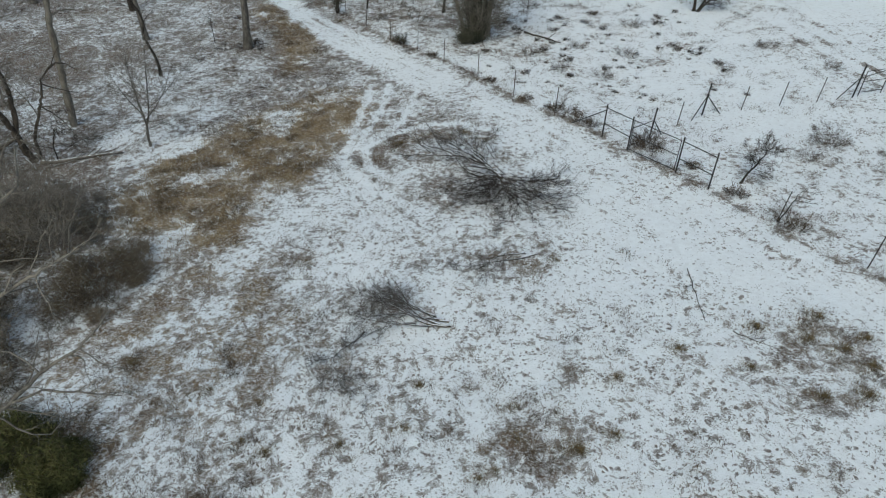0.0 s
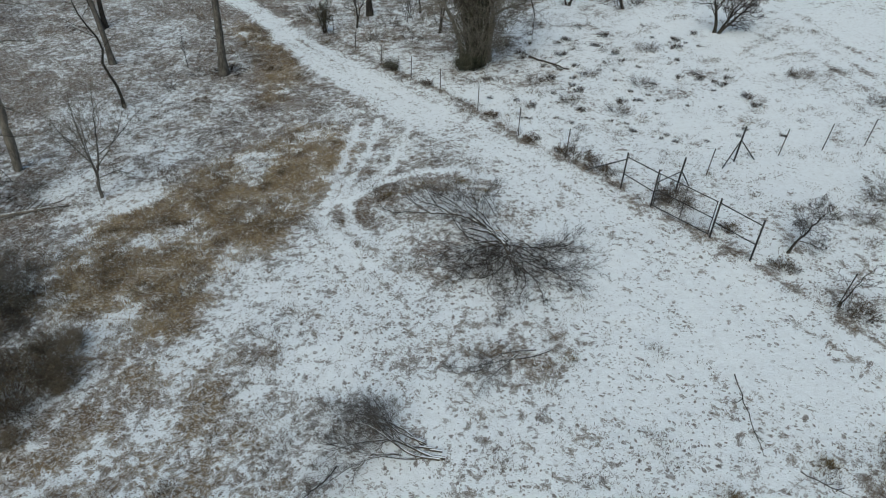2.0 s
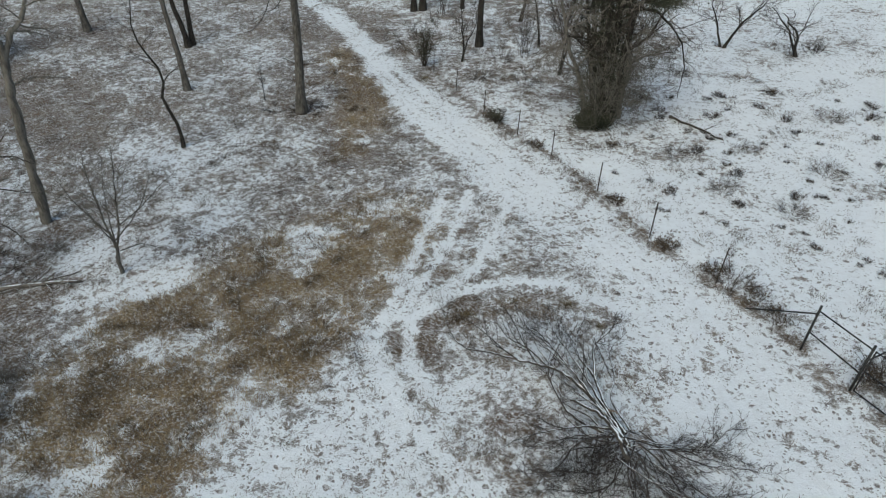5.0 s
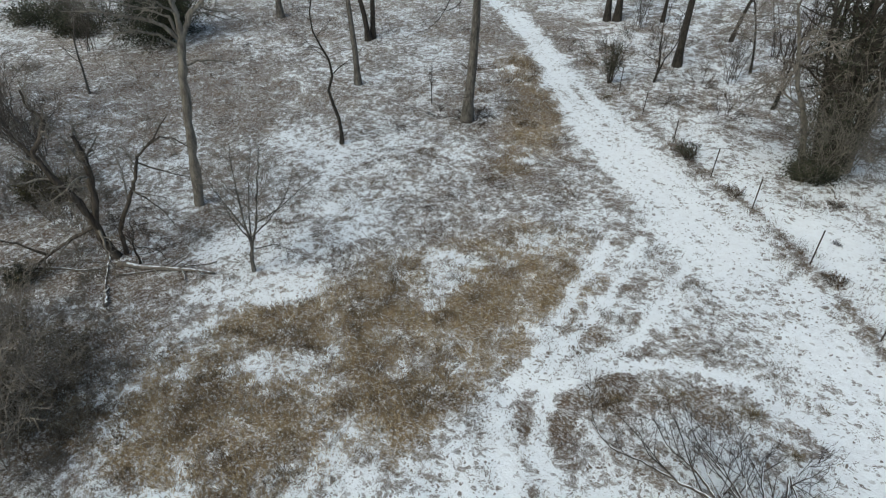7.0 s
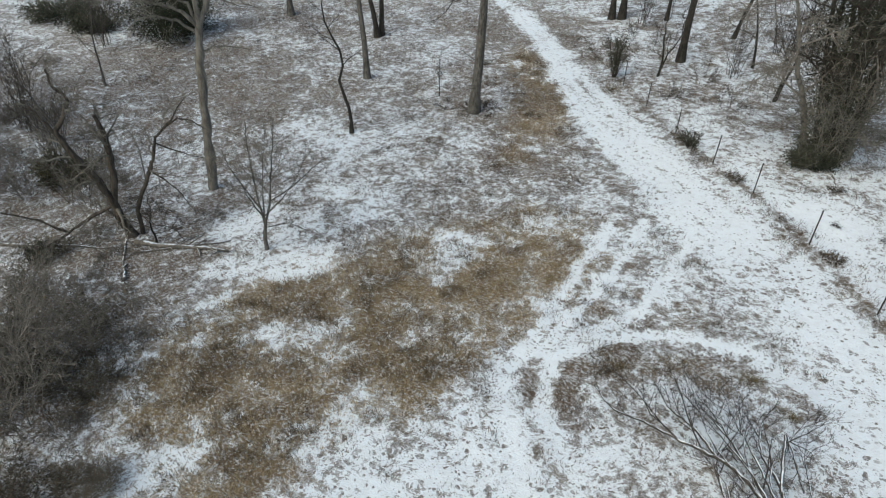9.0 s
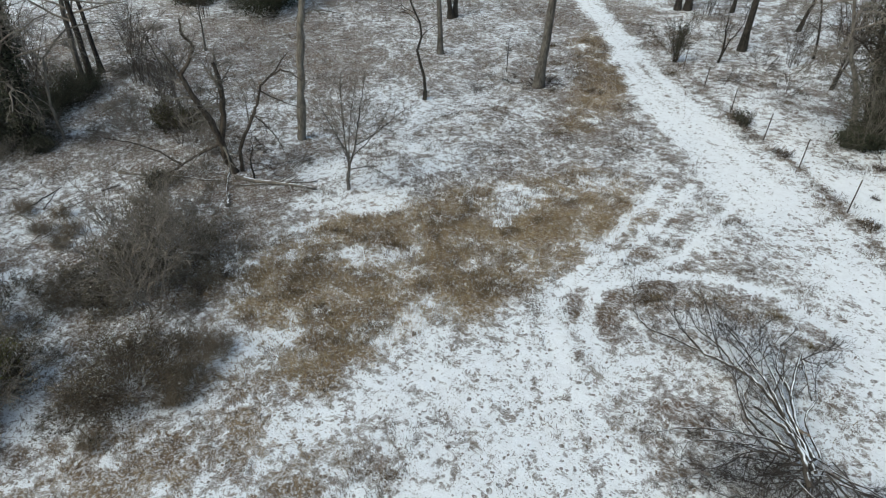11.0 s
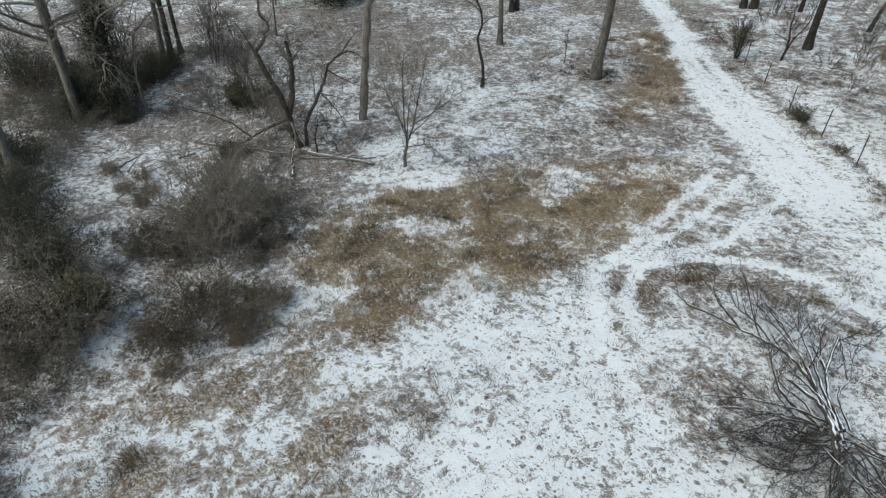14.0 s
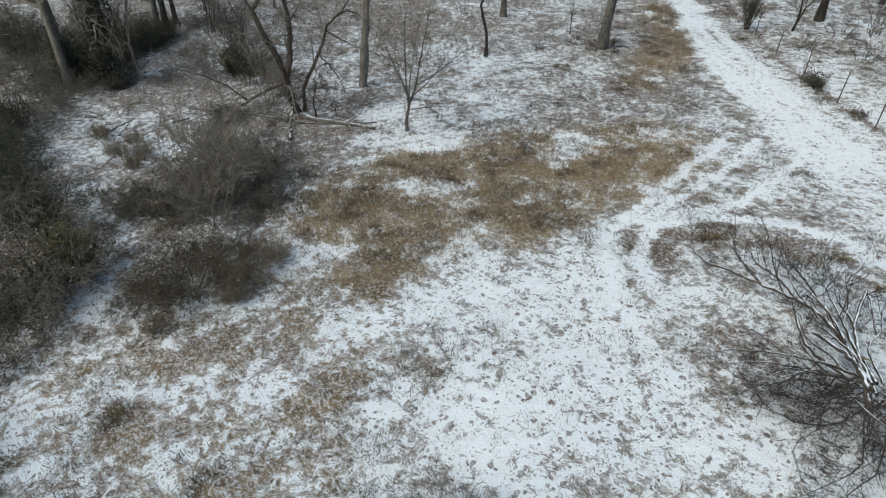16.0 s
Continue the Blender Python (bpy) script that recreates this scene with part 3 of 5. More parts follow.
def crooked_tree(name, x, y, label, limbs, seed, mat, twig, fine=(4, 3), ratio=0.34, rise=0.2, ivy=()):
    """A tree grown along given limbs, each with its own side shoots: limbs hold a name, a bent line, two radii and a number of shoots."""
    g = np.random.default_rng(seed)
    ob = thing(name, x, y, label, "tree")
    o = np.array([x, y, ground_z(x, y)])
    for kind, pts, r0, r1, kids in limbs:
        p = np.array(pts, float) - o
        u = np.linspace(0, len(p) - 1, 4 * len(p))
        i = np.minimum(u.astype(int), len(p) - 2)
        f = (u - i)[:, None]
        f = f * f * (3 - 2 * f) * 0.5 + f * 0.5
        c = (p[i] * (1 - f) + p[i + 1] * f + g.normal(size=(len(u), 3)) * min(0.25 * r0, 0.022))[None]
        r = np.linspace(r0, r1, len(u))[None] * (1 + 0.10 * g.normal(size=(1, len(u))))
        stem = part(kind, mesh_of(kind, *tubes(c, r, 8), mat), ob)
        if kids:
            l2 = offspring(c, r, kids, g, ratio, 55, 0.3, 0.26, rise, 0.5, 7, 0.012)
            l3 = offspring(*l2, fine[0], g, 0.5, 50, 0.2, 0.28, rise, 0.6, 5, 0.008)
            l4 = offspring(*l3, fine[1], g, 0.5, 45, 0.2, 0.25, rise * 0.5, 0.6, 3, 0.006)
            part("twig_mass", mesh_of("twig_mass", *joined([tubes(*l2, 5), tubes(*l3, 4), tubes(*l4, 3)]), twig), stem, kind="stuff")
    if ivy:
        at = np.concatenate([np.array(q[:3]) - o + g.normal(size=(q[4], 3)) * q[3] * np.array([0.55, 0.55, 0.4]) for q in ivy])
        part("ivy", mesh_of("ivy", *leaf_cloud(at, 0.06, g), IVY, False), ob, "dark evergreen climbing ivy", "stuff")
    return ob


def shrub(x, y, wide, high, label, stems=26, counts=(6, 5), seed=1, twig=None, rise=0.4, leaves=0, leaf_mat=None, leaf=0.06,
          spread=0.9, radius=0.018, name="shrub", category="shrub", group="", finest=0.006, turn=0.0):
    g = np.random.default_rng(seed)
    ob = thing(name, x, y, label, category, group, turn=turn)
    a, q = g.random(stems) * 6.28, np.sqrt(g.random(stems))
    start = np.stack([np.cos(a) * q * wide * 0.35, np.sin(a) * q * wide * 0.35, np.full(stems, -0.06)], 1)
    way = np.stack([np.cos(a) * q * spread * wide / high, np.sin(a) * q * spread * wide / high, np.ones(stems)], 1)
    c = bent(start, way, high * (0.65 + 0.5 * g.random(stems)), 6, 0.16, rise - 0.3, g)
    r = radius * (0.6 + 0.7 * g.random(stems))[:, None] * np.linspace(1, 0.4, 6)[None]
    l2 = offspring(c, r, counts[0], g, 0.42, 45, 0.15, 0.2, rise, 0.55, 4, finest * 1.3)
    l3 = offspring(*l2, counts[1], g, 0.55, 45, 0.15, 0.22, rise * 0.6, 0.55, 2, finest)
    part("branchwork", mesh_of("branchwork", *tubes(c, r, 4), twig or TWIG), ob, kind="stuff")
    part("twig_mass", mesh_of("twig_mass", *joined([tubes(*l2, 3), tubes(*l3, 3)]), twig or TWIG), ob, kind="stuff")
    if leaves:
        pool = l3[0].reshape(-1, 3)
        at = pool[g.integers(0, len(pool), leaves)] + g.normal(size=(leaves, 3)) * 0.08
        part("foliage", mesh_of("foliage", *leaf_cloud(at, leaf, g), leaf_mat or DRY_LEAF, False), ob, kind="stuff")
    return ob


def evergreen(x, y, wide, high, label, leaves=9000, seed=1, mat=None, name="evergreen_shrub", low=0.0, leaf=0.13, category="shrub", thin=0.45):
    """A dense dark bush of sprays on a frame of stems, with an uneven outline."""
    g = np.random.default_rng(seed)
    ob = thing(name, x, y, label, category)
    n = 40
    a, q = g.random(n) * 6.28, np.sqrt(g.random(n))
    start = np.stack([np.cos(a) * q * 0.25 * wide, np.sin(a) * q * 0.25 * wide, np.full(n, -0.05)], 1)
    way = np.stack([np.cos(a) * q * wide / high, np.sin(a) * q * wide / high, np.ones(n)], 1)
    c = bent(start, way, high * (0.6 + 0.5 * g.random(n)) * (1.05 - 0.4 * q), 6, 0.12, 0.1, g)
    r = 0.03 * np.ones((n, 1)) * np.linspace(1, 0.3, 6)[None]
    l2 = offspring(c, r, 9, g, 0.45, 60, 0.1, 0.2, 0.1, 0.5, 4, 0.006)
    part("branchwork", mesh_of("branchwork", *joined([tubes(c, r, 4), tubes(*l2, 3)]), TWIG_DARK), ob, kind="stuff")
    pool = l2[0][:, 1:].reshape(-1, 3)
    at = pool[g.integers(0, len(pool), leaves)] + g.normal(size=(leaves, 3)) * np.array([0.16, 0.16, 0.12]) * wide * 0.5
    at[:, 2] = np.abs(at[:, 2]) + low
    part("foliage", mesh_of("foliage", *leaf_cloud(at, leaf, g, thin), mat or CEDAR, False), ob, kind="stuff")
    return ob


def felled(ob, x, y, start, turn, length, radius, g, name="branch", counts=(7, 6, 5), tip=0.5, mat=None, twig=None, spread=42, lift=0.35, k=11, wob=0.15, fine_up=0.1, ratio=0.42, forks=0):
    """One cut branch that lies on the pile: a stem under snow, and its twigs."""
    z0 = ground_z(x, y)
    a = radians(turn)
    way = np.array([[math.cos(a), math.sin(a), lift]])
    c = bent(np.array([start], float), way, np.array([length]), k, wob, -lift * 2.2, g)
    r = radius * np.linspace(1, 0.25, k)[None]
    sway = length * 0.085 * np.sin(np.linspace(0, 3.0 + 3 * g.random(), k) + 6.28 * g.random()) * np.linspace(0, 1, k) ** 0.6
    c[..., 0] -= math.sin(a) * sway
    c[..., 1] += math.cos(a) * sway
    c[..., 2] = start[2] * np.linspace(1, 0.3, k) + (c[..., 2] - start[2]) * 0.4
    c = ground_under(c, x, y, radius * 0.6)
    stem = part(name, mesh_of(name, *tubes(c, r, 7), mat or CUT_WOOD), ob)
    c2, r2 = c, r
    if forks:
        f1 = offspring(c, r, forks, g, 0.5, 26, 0.3, 0.14, 0.0, 0.78, 7, 0.014)
        f1[0][..., 2] = start[2] * 0.5 + (f1[0][..., 2] - start[2] * 0.5) * 0.5
        ground_under(f1[0], x, y, radius * 0.5)
        for i in range(forks):
            part("fork", mesh_of("fork", *tubes(f1[0][i:i + 1], f1[1][i:i + 1], 6), mat or CUT_WOOD), stem)
        s7 = np.linspace(0, k - 1, 7).round().astype(int)
        c2, r2 = np.concatenate([c[:, s7], f1[0]]), np.concatenate([r[:, s7], f1[1]])
    l2 = offspring(c2, r2, counts[0], g, ratio, spread, tip, 0.14, fine_up, 0.5, 5, 0.008)
    l3 = offspring(*l2, counts[1], g, 0.5, 40, 0.1, 0.16, fine_up, 0.5, 3, 0.0065)
    for q in (l2, l3):
        ground_under(q[0], x, y, 0.015)
    bits = [tubes(*l2, 4), tubes(*l3, 3)]
    if len(counts) > 2:
        l4 = offspring(*l3, counts[2], g, 0.6, 38, 0.1, 0.18, fine_up, 0.6, 2, 0.0055)
        ground_under(l4[0], x, y, 0.01)
        bits.append(tubes(*l4, 3))
    part("twig_mass", mesh_of("twig_mass", *joined(bits), twig or CUT_TWIG), stem, kind="stuff")
    return stem


def log(x, y, to, radius, label, mat=None, name="fallen_log", sub=0, seed=1, bend=0.05):
    g = np.random.default_rng(seed)
    ob = thing(name, x, y, label, "log")
    k = 9
    s = np.linspace(0, 1, k)
    c = np.stack([s * (to[0] - x), s * (to[1] - y), np.zeros(k)], 1)
    c[1:-1, :2] += g.normal(size=(k - 2, 2)) * bend
    c = ground_under(c[None], x, y, radius * 0.8)
    r = radius * (1 - 0.55 * s)[None]
    ends = np.concatenate([c[:, :1] - 1e-3, c, c[:, -1:] + 1e-3], 1)
    rr = np.concatenate([r[:, :1] * 0.02, r, r[:, -1:] * 0.02], 1)
    part("trunk", mesh_of("trunk", *tubes(ends, rr, 8), mat or DEAD_WOOD), ob)
    if sub:
        l2 = offspring(c, r, sub, g, 0.3, 50, 0.3, 0.15, 0.1, 0.5, 5, 0.015)
        ground_under(l2[0], x, y, 0.02)
        l3 = offspring(*l2, 4, g, 0.4, 45, 0.2, 0.15, 0.1, 0.5, 4, 0.008)
        ground_under(l3[0], x, y, 0.02)
        for i in range(sub):
            own = slice(i * 4, i * 4 + 4)
            part("side_branch", mesh_of("side_branch", *joined([tubes(l2[0][i:i + 1], l2[1][i:i + 1], 5), tubes(l3[0][own], l3[1][own], 4)]), mat or DEAD_WOOD), ob)
    return ob


# ---------------------------------------------------------------- ground
def axis(lo, hi, step, far):
    mid = np.arange(lo, hi + step / 2, step)
    out = step * 1.35 ** np.arange(1, 26)
    out = np.cumsum(out)
    out = np.append(out[out < far], far)
    return np.concatenate([lo - out[::-1], mid, hi + out])


gx, gy = np.meshgrid(axis(-60, 36, 0.22, 900), axis(11, 92, 0.22, 900))
X, Y = gx.ravel(), gy.ravel()
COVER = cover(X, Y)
relief = 0.05 * (fbm(X * 1.6, Y * 1.6, 77, 3) - 0.5) + 0.09 * (1 - COVER) * (fbm(X * 2.9, Y * 2.9, 78, 2) - 0.2)
Z = terrain(X, Y) + relief
rows_n, cols_n = gx.shape
idx = np.arange(rows_n * cols_n).reshape(rows_n, cols_n)
quads = np.stack([idx[:-1, :-1], idx[:-1, 1:], idx[1:, 1:], idx[1:, :-1]], -1).reshape(-1, 4)
gm = mesh_of("ground", np.stack([X, Y, Z], 1), quads, GROUND)
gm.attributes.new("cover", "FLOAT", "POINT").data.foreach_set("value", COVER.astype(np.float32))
gm.attributes.new("straw", "FLOAT", "POINT").data.foreach_set("value", tawny(X, Y).astype(np.float32))
ground = tagged(new("ground", gm), "meadow of dry grass under thin patchy snow", "ground", "", "structure")


# ---------------------------------------------------------------- grass
def blades(name, label, count, box, weight, height, width, mat, seed, per=7, spread=0.12):
    """Tufts of single blades, thick where weight(x, y) is high."""
    g = np.random.default_rng(seed)
    x, y = g.uniform(box[0], box[1], count * 6), g.uniform(box[2], box[3], count * 6)
    keep = g.random(count * 6) < weight(x, y)
    x, y = x[keep][:count], y[keep][:count]
    big = 0.6 + 0.8 * g.random(len(x))
    bx = np.repeat(x, per) + g.normal(size=len(x) * per) * spread
    by = np.repeat(y, per) + g.normal(size=len(x) * per) * spread
    h = np.repeat(big, per) * height * (0.5 + 0.8 * g.random(len(bx)))
    a, t = g.random(len(bx)) * 6.28, 0.35 + 0.75 * g.random(len(bx))
    base = np.stack([bx, by, terrain(bx, by) - 0.02], 1)
    tip = base + np.stack([np.cos(a) * np.sin(t), np.sin(a) * np.sin(t), np.cos(t)], 1) * h[:, None]
    c = a + 1.57 + g.normal(size=len(bx)) * 0.5
    side = np.stack([np.cos(c), np.sin(c), 0 * c], 1) * width * 0.5
    v = np.stack([base - side, base + side, tip], 1).reshape(-1, 3)
    ob = new(name, mesh_of(name, v, np.arange(len(v)).reshape(-1, 3), mat, False))
    return tagged(ob, label, "grass", "", "stuff")


def straw_weight(x, y):
    return np.clip(inside(x, y, STRAW, 1.0) * (0.75 - cover(x, y)) * 1.6 + 0.8 * inside(x, y, FAR_STRAW, 1.0) * (0.7 - cover(x, y)), 0, 1)


def tuft_weight(x, y):
    return np.clip(ease(0.74, 0.30, cover(x, y) + 0.25 * (fbm(x * 0.9, y * 0.9, 21, 2) - 0.5)), 0, 1) * (1 - 0.8 * inside(x, y, STRAW, 1.0))


def speck_weight(x, y):
    return np.clip(1.0 - 0.75 * inside(x, y, LANE, 1.0), 0, 1) * ease(1.05, 0.7, cover(x, y)) * (0.25 + 0.75 * ease(0.40, 0.6, fbm(x * 0.7, y * 0.7, 44, 3)))


blades("dry_grass", "tan dry grass flattened in wide mats", 17000, (-25, -4, 26, 77), straw_weight, 0.22, 0.030, GRASS, 5, 7, 0.16)
blades("dead_grass", "greyish brown dead grass poking through snow", 25000, (-50, 30, 13, 90), tuft_weight, 0.17, 0.026, WEATHERED, 6, 6, 0.12)
blades("grass_specks", "short dark stalks scattered through the snow", 24000, (-24, 34, 12, 84), speck_weight, 0.12, 0.028, SPECK, 7, 4, 0.05)


def tall_weight(x, y):
    return np.clip(ease(0.72, 0.38, cover(x, y)) * (0.3 + 0.7 * ease(0.4, 0.6, fbm(x * 0.4, y * 0.4, 83, 3))), 0, 1) * ease(-8, -13, x)


def weed_weight(x, y):
    return (1 - ease(0.15, 0.9, line_dist(x, y, FENCE))) * ease(0.25, 0.55, fbm(x * 0.8, y * 0.8, 64, 3))


def clump_weight(x, y):
    return ease(0.50, 0.68, fbm(x * 0.5, y * 0.5, 73, 3)) * np.clip(1 - inside(x, y, LANE, 1.0), 0, 1) * (0.3 + 0.7 * ease(0.8, 0.5, cover(x, y)))


blades("tall_grass", "thin upright dead grass stems among trees", 15000, (-55, -8, 26, 80), tall_weight, 0.34, 0.020, SPECK, 12, 5, 0.10)
blades("bunch_grass", "small brown clumps of bunch grass in snow", 3800, (-24, 34, 12, 80), clump_weight, 0.16, 0.030, BROWN_GRASS, 9, 38, 0.20)
blades("fence_weeds", "dry weeds along the line of the fence", 5200, (-18, 25, 17, 80), weed_weight, 0.32, 0.02, SPECK, 8, 7, 0.13)


def tussock(x, y, wide, high, seed, mat=None, n=760, label="clump of dry tan bunch grass in snow"):
    g = np.random.default_rng(seed)
    ob = thing("grass_tussock", x, y, label, "grass", "grass tussocks")
    a, q = g.random(n) * 6.28, np.abs(g.normal(size=n)) * wide * 0.48
    lobes = 0.7 + 0.6 * fbm(np.cos(a) * 1.7 + seed, np.sin(a) * 1.7, seed, 2)
    base = np.stack([np.cos(a) * q * lobes, np.sin(a) * q * lobes, np.full(n, -0.03)], 1)
    t = 0.2 + 1.0 * g.random(n)
    b = g.random(n) * 6.28
    h = 0.75 * high * (0.4 + 0.7 * g.random(n)) * np.exp(-q / wide)
    tip = base + np.stack([np.cos(b) * np.sin(t), np.sin(b) * np.sin(t), np.cos(t)], 1) * h[:, None]
    side = np.stack([-np.sin(b), np.cos(b), 0 * b], 1) * 0.010
    v = np.stack([base - side, base + side, tip], 1).reshape(-1, 3)
    part("blade_tuft", mesh_of("blade_tuft", v, np.arange(len(v)).reshape(-1, 3), mat or TUSSOCK, False), ob, kind="stuff")
    return ob


for i, (x, y, w, h) in enumerate([(16.6, 22.2, 1.5, 0.5), (15.5, 20.8, 1.6, 0.5), (13.7, 21.6, 1.1, 0.45), (16.7, 20.1, 1.6, 0.5), (17.3, 19.1, 1.3, 0.5),
                                  (14.7, 17.7, 1.1, 0.45), (16.4, 17.7, 1.2, 0.45), (10.0, 20.4, 0.9, 0.35), (7.1, 18.9, 1.2, 0.35), (5.1, 15.4, 0.9, 0.4),
                                  (2.9, 15.9, 1.3, 0.35), (-0.9, 18.7, 0.8, 0.3), (-13.3, 20.0, 1.1, 0.45), (-7.2, 17.8, 1.0, 0.3), (-7.4, 16.0, 1.2, 0.35), (3.0, 17.5, 1.0, 0.3), (5.0, 15.6, 1.2, 0.35), (2.0, 14.6, 1.0, 0.3),
                                  (-1.3, 16.5, 1.2, 0.3), (1.4, 14.3, 1.0, 0.3), (17.9, 20.7, 1.2, 0.45), (6.5, 16.1, 1.0, 0.35), (5.7, 26.9, 1.1, 0.3), (12.6, 19.3, 0.8, 0.3), (-9.4, 18.5, 0.9, 0.3), (-6.4, 15.5, 1.1, 0.3), (-3.7, 15.8, 0.9, 0.3), (-1.2, 41.8, 1.6, 0.45),
                                  (-3.2, 40.6, 1.5, 0.4), (1.2, 42.0, 1.4, 0.45), (2.6, 40.8, 1.2, 0.4), (-11.6, 68.2, 1.6, 0.4)]):
    tussock(x, y, w, h, 300 + i)

# ---------------------------------------------------------------- the fence and its gates
def rod(p, q, r, sides=8):
    p, q = np.array(p, float), np.array(q, float)
    e = (q - p) * 1e-4
    c = np.stack([p, p + e, q - e, q])[None]
    return tubes(c, np.array([[r * 0.02, r, r, r * 0.02]]), sides)


def rel(x, y, z, ox, oy):
    """A point z above the ground at (x, y), seen from a thing at (ox, oy)."""
    return np.array([x - ox, y - oy, ground_z(x, y) - ground_z(ox, oy) + z])


def gatework():
    ox, oy = 11.88, 38.67
    ob = thing("field_gate", ox, oy, "dark steel pipe gate with mesh between braced posts", "gate")
    posts = [(15.40, 33.32), (14.10, 35.40), (11.88, 38.67), (10.59, 40.61)]
    tops = [rel(x, y, 2.36, ox, oy) for x, y in posts]
    for (x, y), t in zip(posts, tops):
        part("post", mesh_of("post", *rod(rel(x, y, -0.3, ox, oy), t, 0.048), PIPE), ob)

    def bar(i, hi, j, hj, name="rail", r=0.03, parent=ob):
        part(name, mesh_of(name, *rod(rel(*posts[i], hi, ox, oy), rel(*posts[j], hj, ox, oy), r), PIPE), parent)

    bar(0, 2.05, 1, 2.1)
    bar(0, 0.95, 1, 0.95)
    bar(2, 2.15, 3, 2.1)
    bar(2, 0.95, 3, 1.0)
    part("brace", mesh_of("brace", *rod(rel(*posts[3], 1.95, ox, oy), rel(8.9, 42.9, 0.05, ox, oy), 0.035), PIPE), ob)
    # the hung leaf between the two middle posts
    a, b = np.array(posts[2]), np.array(posts[1])
    d = (b - a) / np.linalg.norm(b - a)
    a, b = a + d * 0.12, b - d * 0.16
    leaf = part("gate_leaf", mesh_of("gate_leaf", *rod(rel(*a, 0.12, ox, oy), rel(*a, 2.18, ox, oy), 0.028), PIPE), ob)
    part("stile", mesh_of("stile", *rod(rel(*b, 0.12, ox, oy), rel(*b, 2.12, ox, oy), 0.028), PIPE), leaf)
    mid = (a + b) / 2
    part("stile", mesh_of("stile", *rod(rel(*mid, 0.14, ox, oy), rel(*mid, 2.13, ox, oy), 0.018), PIPE), leaf)
    for za, zb in ((0.14, 0.14), (1.15, 1.12), (2.16, 2.1)):
        part("rail", mesh_of("rail", *rod(rel(*a, za, ox, oy), rel(*b, zb, ox, oy), 0.026), PIPE), leaf)
    wires, span = [], np.linalg.norm(b - a)
    for s in np.arange(-1.9, span, 0.16):
        for flip in (0, 1):
            u0, u1 = max(0, s), min(span, s + 1.95)
            z0, z1 = 0.16 + (u0 - s), 0.16 + (u1 - s)
            if flip:
                z0, z1 = 2.27 - z0, 2.27 - z1
            wires.append(rod(rel(*(a + d * u0), z0, ox, oy), rel(*(a + d * u1), z1, ox, oy), 0.003, 3))
    part("wire_mesh", mesh_of("wire_mesh", *joined(wires), WIRE), leaf, "galvanised diamond wire mesh", "stuff")


gatework()


def braced_post(x, y, high, feet, r=0.055, tie=None, label="dark steel strainer post with slanted braces in snow"):
    ob = thing("strainer_post", x, y, label, "fence post", "strainer posts")
    part("post", mesh_of("post", *rod((0, 0, -0.3), (0.12, 0.05, high), r), PIPE), ob)
    for fx, fy in feet:
        part("brace", mesh_of("brace", *rod((0.07, 0.03, high * 0.62), rel(fx, fy, -0.03, x, y), 0.035), PIPE), ob)
    if tie:
        part("tie_rail", mesh_of("tie_rail", *rod((0.07, 0.03, high * 0.6), rel(*tie, x, y), 0.03), PIPE), ob)
    return ob


braced_post(13.63, 40.07, 2.2, [(14.6, 40.6)], tie=(11.92, 38.75, 1.5))
braced_post(18.20, 43.44, 2.35, [(17.2, 42.6), (19.5, 43.5)])
braced_post(29.30, 44.85, 2.4, [(28.1, 44.7)], tie=(31.6, 45.4, 1.75))


def far_gate():
    ox, oy = 29.9, 45.0
    ob = thing("pipe_gate", ox, oy, "open dark pipe gate frame beside a strainer post", "gate")
    a, b = (29.75, 45.0), (31.5, 45.3)
    for p in (a, b):
        part("stile", mesh_of("stile", *rod(rel(*p, -0.05, ox, oy), rel(*p, 1.9, ox, oy), 0.03), PIPE), ob)
    for z in (0.3, 1.1, 1.85):
        part("rail", mesh_of("rail", *rod(rel(*a, z, ox, oy), rel(*b, z, ox, oy), 0.025), PIPE), ob)


far_gate()


def t_post(x, y, high, lean=(0.0, 0.0)):
    """A rolled T-section with its row of studs."""
    ob = thing("steel_post", x, y, "thin rusty steel T-post standing in snow", "fence post", "steel fence posts")
    sec = np.array([(-0.030, 0.0), (0.030, 0.0), (0.030, 0.008), (0.006, 0.008), (0.006, 0.040), (-0.006, 0.040), (-0.006, 0.008), (-0.030, 0.008)])
    lo = np.c_[sec, np.full(8, -0.3)]
    hi = np.c_[sec + np.array(lean), np.full(8, high)]
    q = [(i, (i + 1) % 8, 8 + (i + 1) % 8, 8 + i) for i in range(8)] + [(8, 9, 10, 15), (11, 12, 13, 14)]
    part("post", mesh_of("post", np.r_[lo, hi], q, RUST, False), ob)
    g = []
    for z in np.arange(0.25, high - 0.05, 0.12):
        f = z / high
        c = np.array([lean[0] * f, lean[1] * f - 0.012, z])
        g.append(rod(c - (0.022, 0, 0), c + (0.022, 0, 0), 0.008, 4))
    part("stud_row", mesh_of("stud_row", *joined(g), RUST), ob, kind="stuff")
    return ob


